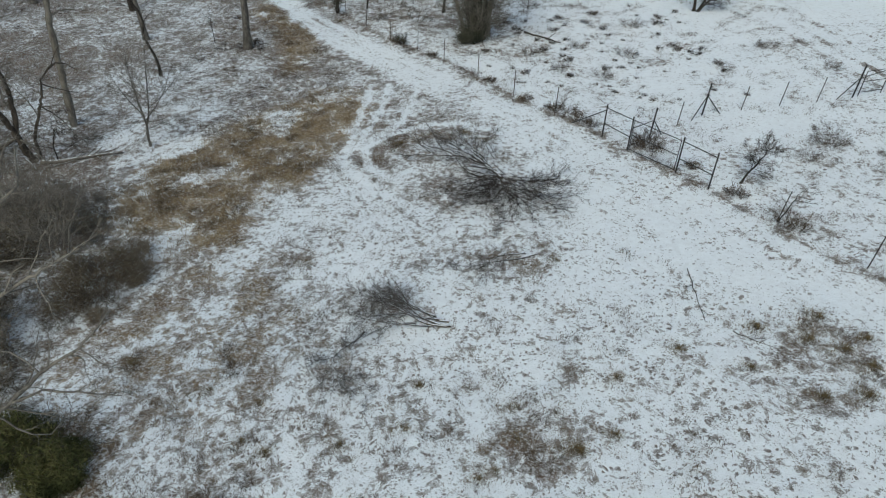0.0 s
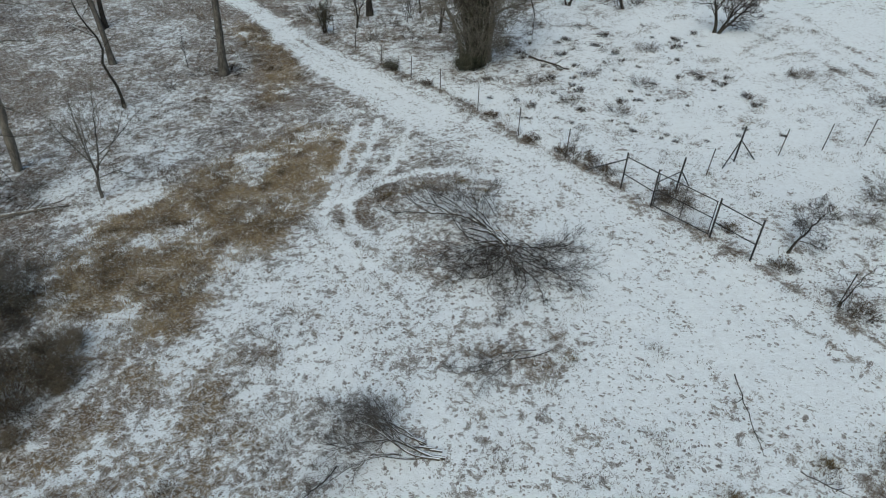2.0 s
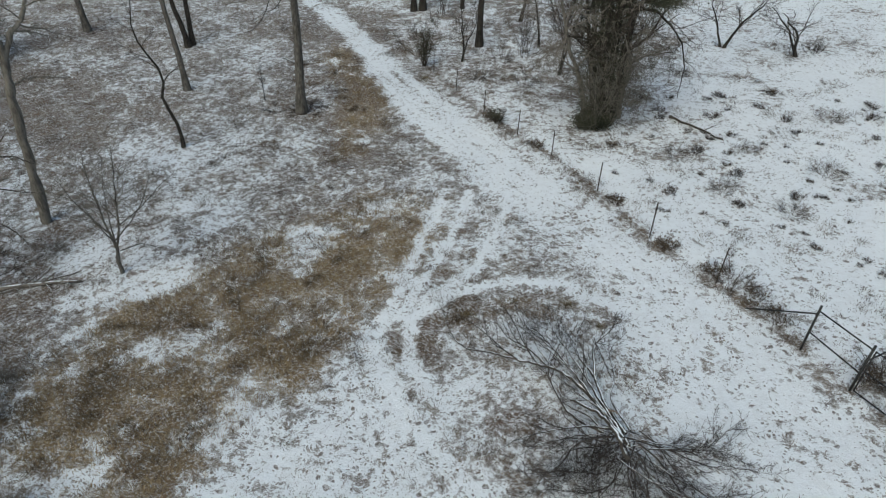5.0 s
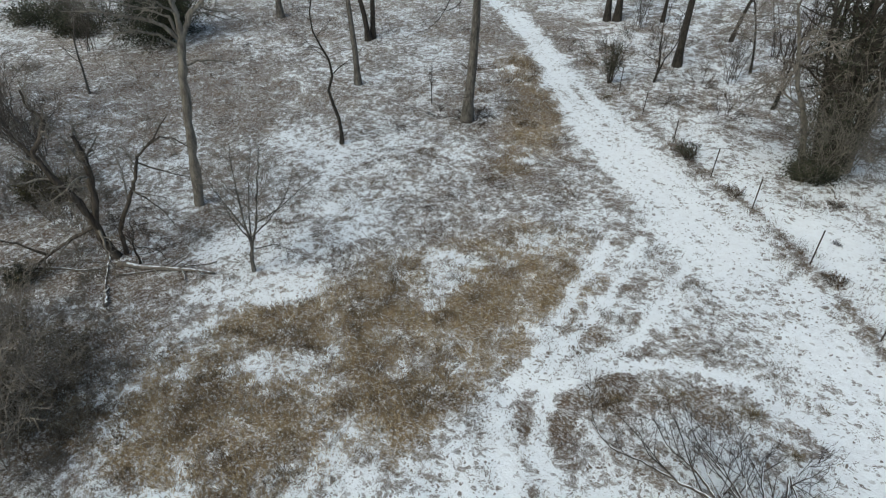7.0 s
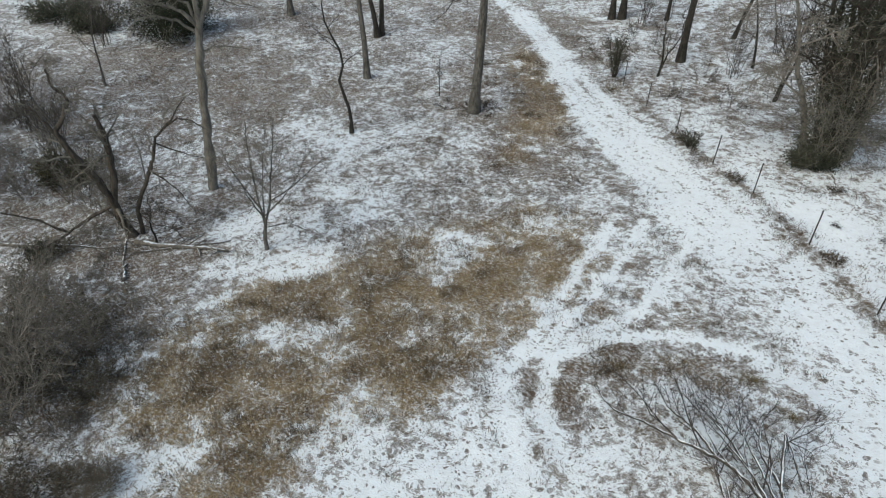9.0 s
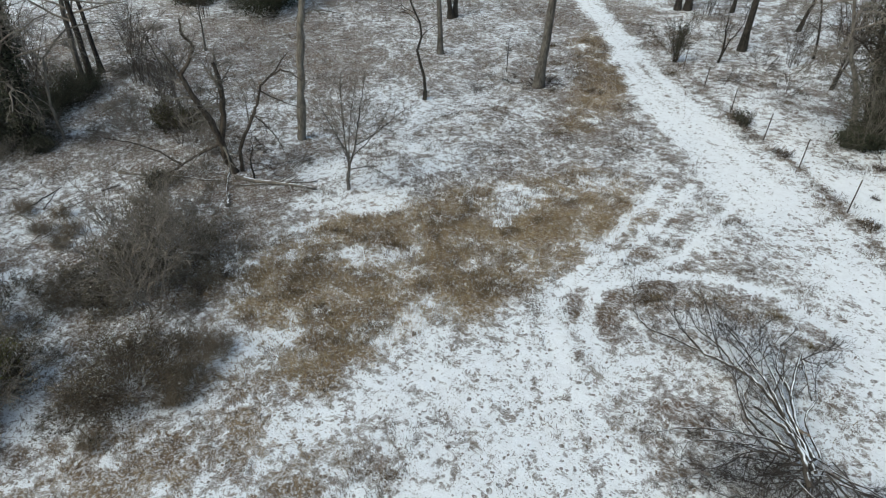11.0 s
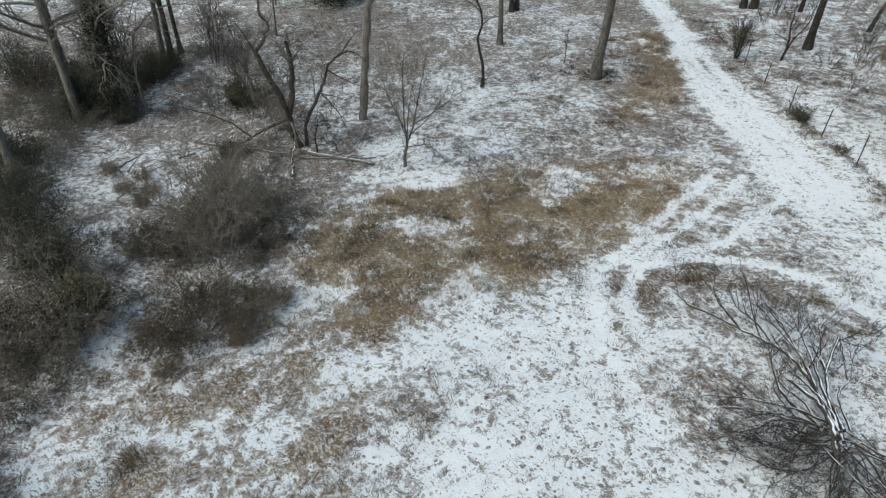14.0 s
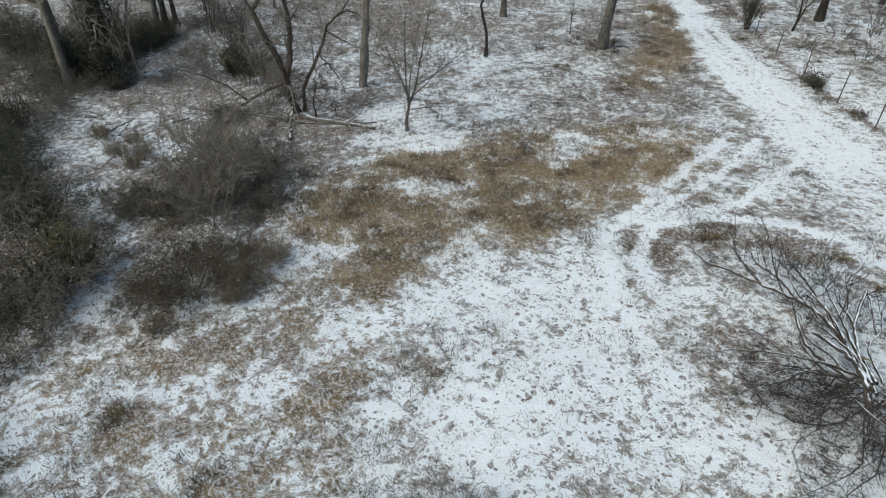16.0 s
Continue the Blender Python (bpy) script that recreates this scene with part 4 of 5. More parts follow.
for x, y, h, lx, ly in [(20.32, 25.40, 1.95, 0.1, 0.0), (17.85, 29.71, 1.85, 0.25, 0.1), (7.86, 44.52, 2.1, 0.05, 0), (5.09, 47.92, 2.15, -0.02, 0),
                        (2.41, 52.29, 1.9, 0, 0), (-0.50, 56.35, 1.8, 0, 0), (-3.0, 59.0, 1.85, 0.05, 0), (-5.82, 62.51, 1.7, 0, 0), (-11.17, 69.45, 1.85, 0, 0),
                        (-8.6, 66.0, 1.7, 0.05, 0), (15.94, 41.75, 1.8, 0.1, 0), (21.08, 43.85, 1.8, 0.12, 0), (23.92, 44.24, 1.8, 0.12, 0), (26.66, 44.53, 1.85, 0.12, 0)]:
    t_post(x, y, h, (lx, ly))

# ---------------------------------------------------------------- felled branches
def brush_pile():
    x, y = 3.0, 35.6
    g = np.random.default_rng(41)
    ob = thing("brush_pile", x, y, "felled tree limbs heaped with snow along their tops", "brush pile")
    # crooked stems whose butts meet in the middle and whose tops point away from the heap
    def crooked(pts, r0, r1, kids, first=0.35, shoots=0.35):
        p = np.array([rel(*q, x, y) for q in pts])
        u = np.linspace(0, len(p) - 1, 5 * len(p))
        m = np.minimum(u.astype(int), len(p) - 2)
        f = (u - m)[:, None]
        way = np.gradient(p, axis=0)
        h00, h10, h01, h11 = 2 * f ** 3 - 3 * f ** 2 + 1, f ** 3 - 2 * f ** 2 + f, 3 * f ** 2 - 2 * f ** 3, f ** 3 - f ** 2
        c = (h00 * p[m] + h10 * way[m] + h01 * p[m + 1] + h11 * way[m + 1] + g.normal(size=(len(u), 3)) * r0 * 0.22)[None]
        r = np.linspace(r0, r1, len(u))[None] * 0.95
        stem = part("branch", mesh_of("branch", *tubes(c, r, 8), CUT_WOOD), ob)
        if kids:
            l2 = offspring(c, r, kids, g, 0.36, 42, first, 0.16, shoots, 0.5, 6, 0.011)
            l3 = offspring(*l2, 6, g, 0.45, 42, 0.2, 0.2, shoots, 0.55, 4, 0.007)
            l4 = offspring(*l3, 4, g, 0.5, 40, 0.15, 0.2, shoots, 0.6, 3, 0.0055)
            for q in (l2, l3, l4):
                ground_under(q[0], x, y, 0.015)
            part("twig_mass", mesh_of("twig_mass", *joined([tubes(*l2, 5), tubes(*l3, 4), tubes(*l4, 3)]), CUT_TWIG), stem, kind="stuff")

    crooked([(3.5, 34.1, 0.75), (2.78, 35.38, 0.7), (1.46, 36.94, 0.6), (0.53, 37.49, 0.55), (-0.45, 37.66, 0.5), (-1.54, 37.98, 0.45), (-2.92, 38.28, 0.35), (-3.8, 39.07, 0.3)], 0.095, 0.025, 6, 0.4)
    crooked([(0.53, 37.49, 0.55), (-0.3, 38.3, 0.6), (-1.2, 38.9, 0.55), (-1.9, 39.9, 0.5)], 0.06, 0.018, 6, 0.2, 0.5)
    crooked([(3.3, 34.3, 0.9), (2.47, 35.63, 0.75), (1.86, 36.7, 0.7), (0.82, 38.28, 0.6), (0.24, 39.07, 0.6), (-0.52, 40.02, 0.5)], 0.075, 0.02, 6, 0.35, 0.6)
    crooked([(3.4, 34.6, 0.7), (2.74, 35.95, 0.6), (2.29, 37.3, 0.55), (1.74, 38.28, 0.5), (1.6, 39.45, 0.45), (1.8, 40.2, 0.5)], 0.085, 0.022, 6, 0.45, 0.4)
    crooked([(2.35, 37.0, 0.55), (2.26, 38.46, 0.75), (2.26, 39.12, 0.8), (2.57, 38.38, 0.7), (3.0, 37.58, 0.25)], 0.06, 0.025, 5, 0.3, 0.3)
    crooked([(2.7, 34.8, 0.45), (1.66, 35.32, 0.4), (1.07, 36.13, 0.4), (0.6, 37.33, 0.45), (0.73, 38.02, 0.5), (1.19, 37.8, 0.3)], 0.07, 0.03, 4, 0.3, 0.2)
    crooked([(3.5, 33.7, 0.55), (3.2, 34.2, 0.85), (2.78, 34.9, 0.9), (2.38, 35.36, 0.8), (1.46, 35.88, 0.7)], 0.10, 0.06, 0)
    crooked([(3.2, 34.9, 0.5), (2.28, 34.91, 0.55), (1.53, 34.77, 0.5), (0.64, 34.46, 0.45), (-0.34, 34.03, 0.3), (-1.1, 33.4, 0.15)], 0.05, 0.015, 6, 0.3, 0.1)
    crooked([(3.1, 34.7, 0.4), (2.25, 34.7, 0.4), (1.19, 34.3, 0.35), (0.32, 33.9, 0.3), (-0.41, 33.2, 0.2)], 0.045, 0.014, 6, 0.3, 0.1)
    crooked([(1.4, 36.9, 0.55), (0.33, 37.84, 0.7), (-0.36, 39.1, 0.8), (-1.17, 41.12, 0.6)], 0.035, 0.012, 6, 0.25, 0.5)
    crooked([(1.9, 36.4, 0.6), (1.3, 37.6, 0.8), (0.9, 39.2, 0.9), (0.6, 40.6, 0.8)], 0.035, 0.012, 6, 0.3, 0.6)
    crooked([(2.4, 36.2, 0.6), (2.0, 37.6, 0.7), (2.6, 39.6, 0.6), (3.3, 40.6, 0.5)], 0.035, 0.012, 6, 0.4, 0.5)
    # stems of middling size that fan out from the same butts
    for bx, by, tx, ty, h, r in [(3.4, 34.4, -0.9, 39.8, 0.85, 0.06), (3.2, 34.7, 0.3, 40.6, 0.9, 0.065), (3.6, 34.9, 3.0, 40.2, 0.7, 0.05),
                                 (3.0, 34.4, 0.0, 37.6, 0.5, 0.05), (3.3, 33.9, 1.1, 37.0, 0.95, 0.07)]:
        side = g.normal() * 0.35
        pts = [(bx, by, h * 0.8)]
        for f in (0.25, 0.5, 0.75, 1.0):
            bow = side * math.sin(3.14 * f)
            pts.append((bx + (tx - bx) * f + bow + g.normal() * 0.12, by + (ty - by) * f + bow * 0.5 + g.normal() * 0.12, h * (1 - 0.35 * f) + 0.06 * g.normal()))
        crooked(pts, r, 0.014, 4, 0.6, 0.4)
    # finer tops that lie across one another on the near side
    for i in range(30):
        turn = 176 + 200 * (i + 0.6 * g.random()) / 30
        dx, dy = g.normal() * 0.5 + 0.6 + 0.5 * math.cos(radians(turn)), -1.1 + g.normal() * 0.4 + 0.5 * math.sin(radians(turn))
        felled(ob, x, y, (dx, dy, 0.25 + 0.5 * g.random()), turn + g.normal() * 16, 3.0 + 1.6 * g.random() + 0.4 * (i > 10), 0.016 + 0.02 * g.random(), g,
               counts=(7, 7, 4), tip=0.2, lift=0.2, spread=40, wob=0.2, ratio=0.45, mat=CUT_TWIG if i % 3 else CUT_WOOD)
    for i in range(14):
        turn = 200 + 150 * g.random()
        felled(ob, x, y, (0.5 + 0.5 * g.normal(), -1.2 + 0.4 * g.normal(), 0.3 + 0.3 * g.random()), turn, 1.8 + 1.2 * g.random(), 0.014 + 0.012 * g.random(), g,
               counts=(8, 6, 3), tip=0.1, lift=0.2, spread=45, wob=0.22, ratio=0.45, twig=CUT_TWIG, mat=CUT_TWIG)
    stub = tubes(*offspring(np.array([[[-0.6, 0.2, 0.5], [-0.2, 0.0, 0.7], [0.1, -0.2, 0.8]]]), np.array([[0.05, 0.05, 0.04]]), 4, g, 0.5, 30, 0.1, 0.1, 0.2, 0.8, 3, 0.03), 6)
    part("splintered_wood", mesh_of("splintered_wood", *stub, HEARTWOOD), ob, "raw split orange-brown wood")


brush_pile()


def small_piles():
    g = np.random.default_rng(52)
    x, y = -0.6, 22.6
    ob = thing("cut_limb", x, y, "cut multi-stemmed limb lying flat with snowy butts", "fallen limb")
    for dx, dy, turn, length, r in [(1.0, -0.5, 168, 4.6, 0.075), (0.9, -0.2, 160, 4.4, 0.065), (0.8, -0.55, 176, 4.4, 0.065), (0.6, -0.1, 152, 4.4, 0.055), (0.3, 0.1, 146, 4.2, 0.05),
                                    (0.2, -0.5, 182, 3.9, 0.045), (-0.3, 0.0, 138, 3.6, 0.04), (-0.6, -0.4, 190, 3.2, 0.035)]:
        felled(ob, x, y, (dx, dy, 0.12), turn, length, r * 0.9, g, twig=FROST_TWIG, counts=(10, 9, 5), tip=0.3, lift=0.14, spread=40)
    x, y = -3.5, 21.8
    ob = thing("cut_limb", x, y, "slender forked limb with grey twigs lying in snow", "fallen limb")
    felled(ob, x, y, (0, 0, 0.12), 253, 4.0, 0.05, g, twig=FROST_TWIG, counts=(12, 9, 5), tip=0.3, lift=0.1, spread=50, forks=2)
    felled(ob, x, y, (-0.4, -1.3, 0.06), 290, 3.0, 0.03, g, twig=FROST_TWIG, counts=(11, 10, 5), tip=0.2, lift=0.1, spread=44)
    x, y = 4.5, 27.4
    ob = thing("cut_limb", x, y, "thin forked branch with frosted twigs on thin snow", "fallen limb")
    felled(ob, x, y, (0.3, 0, 0.1), 192, 4.0, 0.045, g, twig=FROST_TWIG, counts=(9, 8, 5), tip=0.3, lift=0.12, forks=2)
    felled(ob, x, y, (-0.3, 0.0, 0.1), 204, 3.8, 0.035, g, twig=FROST_TWIG, counts=(7, 6, 4), tip=0.3, lift=0.12)
    felled(ob, x, y, (-1.1, -0.2, 0.05), 226, 2.8, 0.03, g, twig=FROST_TWIG, counts=(9, 8, 5), tip=0.1, lift=0.12)


small_piles()
log(12.0, 25.9, (11.6, 22.0), 0.024, "long dark stick lying bare on the snow", CUT_TWIG, "stick", 3, 61, 0.025)
log(12.6, 21.4, (14.0, 20.3), 0.02, "thin crooked stick half sunk in snow", CUT_TWIG, "stick", 3, 62, 0.03)
log(7.2, 62.8, (10.3, 59.7), 0.12, "grey fallen trunk with snow along its top", CUT_WOOD, "fallen_log", 3, 63)
log(3.0, 61.0, (3.3, 58.9), 0.07, "short pale broken limb leaning in grass", DEAD_WOOD, "fallen_log", 2, 64)
log(-27.2, 38.0, (-22.4, 39.6), 0.15, "bleached fallen trunk under bare trees", DEAD_WOOD, "fallen_log", 8, 65)
log(-26.6, 37.4, (-23.0, 40.4), 0.07, "thin pale limb across a fallen trunk", DEAD_WOOD, "fallen_log", 5, 66)
log(-33.5, 34.5, (-27.8, 37.2), 0.10, "long dead limb lying in thin snow", DEAD_WOOD, "fallen_log", 6, 67)

# ---------------------------------------------------------------- trees of the open ground
tree(17.41, 33.80, 2.5, 0.075, "small leaning thorn tree with bare dark branches", (1.3, 0.4), 0.28, 20, 0.58, 60, 0.0, (9, 7, 3), 101, BARK_DARK, TWIG_DARK, 0.035, finest=0.005, slim=0.35)
tree(17.95, 29.75, 2.2, 0.04, "broken bare sapling beside a steel post", (0.7, 0.4), 0.35, 6, 0.5, 55, 0.2, (4, 4), 102, BARK_DARK, TWIG_DARK, 0.03)
tree(24.7, 66.7, 4.6, 0.17, "wide spreading bare thorn tree with several stems", (0.6, 0), 0.2, 11, 0.55, 55, 0.15, (9, 8, 2), 103, BARK_DARK, TWIG_DARK, 0.03, stems=4, splay=0.55)
tree(12.7, 77.4, 5.0, 0.14, "forked bare thorn tree on snowy slope", (0, 0), 0.3, 8, 0.5, 50, 0.25, (7, 6), 104, BARK_DARK, TWIG_DARK, 0.03, stems=2, splay=0.4)
tree(18.2, 75.5, 4.2, 0.15, "crooked bare thorn tree with dark twigs", (-1.4, 0), 0.3, 9, 0.5, 60, 0.1, (7, 6), 105, BARK_DARK, TWIG_DARK, 0.05, stems=2, splay=0.3)
shrub(19.6, 76.0, 1.6, 1.2, "dark low shrub under a thorn tree", 20, (6, 5), 106, TWIG_DARK)
shrub(8.6, 44.6, 2.2, 0.9, "low wiry brown shrub beside the fence", 30, (5, 4), 107, TWIG_BROWN)
shrub(13.3, 39.3, 1.8, 1.0, "dry weeds tangled at the gate", 34, (6, 5), 108, TWIG_BROWN)
shrub(18.5, 29.9, 1.6, 0.6, "dry weeds round a post", 20, (5, 4), 109, TWIG_BROWN)
shrub(-4.6, 60.8, 0.6, 1.1, "dark narrow shrub at the fence line", 16, (5, 4), 110, TWIG_DARK, leaves=500, leaf_mat=IVY)
wiry = [shrub(BUSHES[0][0], BUSHES[0][1], 1.7, 0.95, "wiry leafless bush on the snowy slope", 46, (5, 4), 111, TWIG_BROWN, 0.3, group="slope bushes", spread=0.9, radius=0.006, finest=0.004),
        shrub(BUSHES[1][0], BUSHES[1][1], 2.4, 0.5, "low wiry weeds on the snowy slope", 50, (5, 4), 112, TWIG_BROWN, 0.2, group="slope bushes", spread=1.1, radius=0.005, finest=0.004)]
for i, (x, y, s) in enumerate(BUSHES[2:23]):
    copy_thing(wiry[i % 2], pose(x, y, ground_z(x, y), 0, 0, 57 * i) @ Matrix.Scale(s * 1.1, 4))
sprig = shrub(10.4, 55.2, 0.55, 0.55, "small dark dry plant standing in snow", 26, (5, 4), 113, TWIG_DARK, 0.2, 120, SPECK, 0.05, 1.0, 0.007, "dry_plant", "plant", "small slope plants", 0.005)
g = np.random.default_rng(31)
for i in range(90):
    x, y = 3.0 + 20.0 * g.random() ** 1.4, 46.0 + 22.0 * g.random()
    if line_dist(np.array([x]), np.array([y]), FENCE)[0] < 1.0 or x < 8.6 - 0.72 * (y - 44):
        continue
    copy_thing(sprig, pose(x, y, ground_z(x, y), 0, 0, 360 * g.random()) @ Matrix.Scale(0.35 + 0.7 * g.random() ** 2, 4))
for i, (x, y, k) in enumerate([(9.5, 43.4, 1.0), (10.1, 42.3, 0.8), (8.0, 45.4, 0.8), (13.5, 38.6, 0.9), (12.8, 39.5, 0.7), (16.7, 32.6, 0.8), (15.3, 36.0, 0.6), (18.6, 29.0, 0.7), (6.0, 47.2, 0.7), (3.4, 51.4, 0.6), (-5.2, 61.4, 0.8), (-1.6, 57.6, 0.7)]):
    shrub(x, y, 1.2 * k, 0.8 * k, "brown dry weeds along the fence line", 44, (5, 4), 220 + i, TWIG_BROWN, 0.2, 200, BROWN_GRASS, 0.05, 0.9, 0.006, "fence_weed", "weeds", "weeds at the fence", 0.005)

# ---------------------------------------------------------------- the ivy-clad tree
tree(2.4, 61.6, 14, 0.32, "broad old tree cloaked in dark ivy and hanging vines", (-0.8, 1.2), 0.32, 12, 0.24, 60, 0.1, (8, 7), 120, BARK_DARK, TWIG_DARK, 0.012,
     ivy=26000, ivy_to=0.75, ivy_wide=1.2, ivy_leaf=0.055, ivy_taper=0.2, name="ivy_clad_tree", stems=8, splay=0.13)
tree(3.6, 62.6, 12, 0.26, "bare limbs spreading wide beside an ivy-clad trunk", (0.2, 0.5), 0.3, 20, 0.36, 65, -0.5, (9, 7, 4), 123, BARK_PALE, TWIG_PALE, 0.03, finest=0.011)
tree(1.4, 62.2, 11, 0.2, "bare grey limbs arching out of an ivy-clad clump", (-1.2, -0.6), 0.3, 18, 0.38, 70, -0.4, (9, 7, 3), 125, BARK_PALE, TWIG_PALE, 0.03, finest=0.011)
crooked_tree("ivy_clad_tree", 3.1, 61.7, "dark leaning limbs with ivy clumps and drooping twigs", [
    ("trunk", [(3.1, 61.7, 0.8), (3.2, 61.6, 5.1), (3.3, 61.6, 7.3), (3.4, 61.5, 8.7), (3.8, 61.5, 9.8), (4.2, 61.5, 12.5)], 0.26, 0.10, 6),
    ("limb", [(3.4, 61.5, 8.7), (2.8, 61.6, 9.7), (2.3, 61.7, 10.9), (1.8, 61.8, 12.5)], 0.13, 0.05, 8),
    ("limb", [(3.5, 61.5, 9.3), (4.8, 61.4, 9.1), (5.9, 61.3, 8.2), (6.6, 61.2, 7.4), (7.1, 61.2, 5.9), (7.1, 61.2, 3.9)], 0.09, 0.02, 12),
    ("limb", [(3.6, 61.5, 9.5), (4.6, 61.4, 9.9), (5.6, 61.3, 10.6), (6.8, 61.2, 11.6)], 0.10, 0.03, 10)],
    126, BARK_DARK, TWIG_DARK, (6, 5), 0.4, -0.3, [(5.3, 61.4, 10.0, 0.9, 2200), (6.1, 61.3, 10.9, 1.1, 2600), (4.5, 61.4, 9.7, 0.7, 1200)])
shrub(2.6, 61.8, 3.0, 7.0, "tangle of hanging vines round ivy-clad trunks", 60, (7, 6), 124, TWIG_HAZE, -0.35, 5000, IVY, 0.05, spread=0.6, radius=0.02, name="vine_tangle", finest=0.011)
evergreen(2.0, 61.0, 2.3, 1.7, "dark ivy mound at the foot of a tree", 8000, 121, IVY, "ivy_mound", leaf=0.06)
tree(-0.9, 70.1, 8.5, 0.10, "slim bare tree forked into two dark stems", (0.6, 0), 0.2, 12, 0.36, 50, 0.3, (7, 6, 3), 122, BARK_DARK, TWIG_DARK, 0.02, stems=2, splay=0.12)

# ---------------------------------------------------------------- trees behind the lane
for i, (x, y, h, r, ln, bare, label, m) in enumerate([
        (-19.3, 60.4, 19, 0.37, (0.6, 0), 0.45, "tall straight bare tree with grey bark", BARK_GREY), (-8.4, 76.1, 18, 0.31, (-0.7, 0), 0.22, "tall dark bare trunk beyond the lane", BARK_DARK),
        (-30.0, 62.6, 17, 0.25, (-0.6, 0), 0.4, "tall slim bare tree in patchy snow", BARK_GREY), (-47.0, 73.4, 16, 0.32, (-0.8, 0), 0.4, "distant pale bare tree", BARK_GREY),
        (-16.0, 85.8, 18, 0.34, (0, 0), 0.4, "distant dark tree trunk", BARK_DARK), (-16.9, 85.5, 17, 0.30, (-0.4, 0), 0.4, "distant dark tree trunk", BARK_DARK),
        (-11.9, 86.5, 18, 0.17, (0.3, 0), 0.4, "distant dark tree trunk", BARK_DARK)]):
    tree(x, y, h, r, label, ln, bare, 12, 0.33, 50, 0.35, (6, 5), 130 + i, m)
tree(-35.0, 72.0, 15, 0.26, "bare tree with two trunks from one base", (0, 0), 0.35, 9, 0.35, 45, 0.4, (6, 5), 140, BARK_DARK, stems=2, splay=0.12)
tree(-25.2, 53.8, 10, 0.13, "slim crooked bare tree with a double bend", (-0.4, 0.3), 0.45, 8, 0.28, 50, 0.35, (5, 5), 148, BARK_DARK, TWIG_DARK, 0.032)
tree(-23.0, 62.0, 3.0, 0.045, "small bare sapling among dark litter", (0, 0), 0.3, 9, 0.35, 45, 0.4, (5, 4), 142, BARK_DARK, TWIG_DARK)
tree(-9.15, 72.0, 5.5, 0.10, "slim leaning bare tree beside the lane", (1.4, 0.4), 0.3, 9, 0.4, 50, 0.3, (6, 5), 143, BARK_DARK, TWIG_DARK, 0.025, stems=2, splay=0.12)
tree(-5.4, 83.2, 12, 0.17, "leaning bare tree beyond the lane", (2.2, 0), 0.25, 11, 0.4, 52, 0.3, (6, 5), 144, BARK_DARK, TWIG_DARK, 0.02)
tree(2.0, 88.0, 12, 0.2, "bare tree at the edge of the snowy slope", (0.5, 0), 0.25, 11, 0.4, 52, 0.3, (6, 5), 145, BARK_DARK, TWIG_DARK, 0.02)
tree(-3.0, 76.5, 9, 0.1, "slim bare tree beyond the lane", (-0.8, 0), 0.25, 10, 0.35, 50, 0.3, (6, 5), 146, BARK_DARK, TWIG_DARK, 0.02)
shrub(-12.3, 70.7, 0.42, 3.2, "narrow dark upright shrub beside the lane", 15, (7, 5), 147, TWIG_DARK, spread=0.5, radius=0.03, leaves=1500, leaf_mat=IVY)
shrub(-19.0, 60.9, 3.4, 0.7, "ring of dark brush round a trunk", 110, (5, 4), 149, TWIG_DARK)
shrub(-21.6, 60.6, 1.8, 0.6, "low dark brush in litter", 24, (5, 4), 150, TWIG_DARK)
for i, (x, y) in enumerate([(-14.5, 77.5), (-10.5, 79.5), (-6.0, 72.5), (-3.5, 68.0), (-13.8, 81.5), (-7.5, 68.0)]):
    shrub(x, y, 1.8, 1.6, "thin grey bare understory bush", 14, (5, 4), 151 + i, TWIG, group="understory bushes")

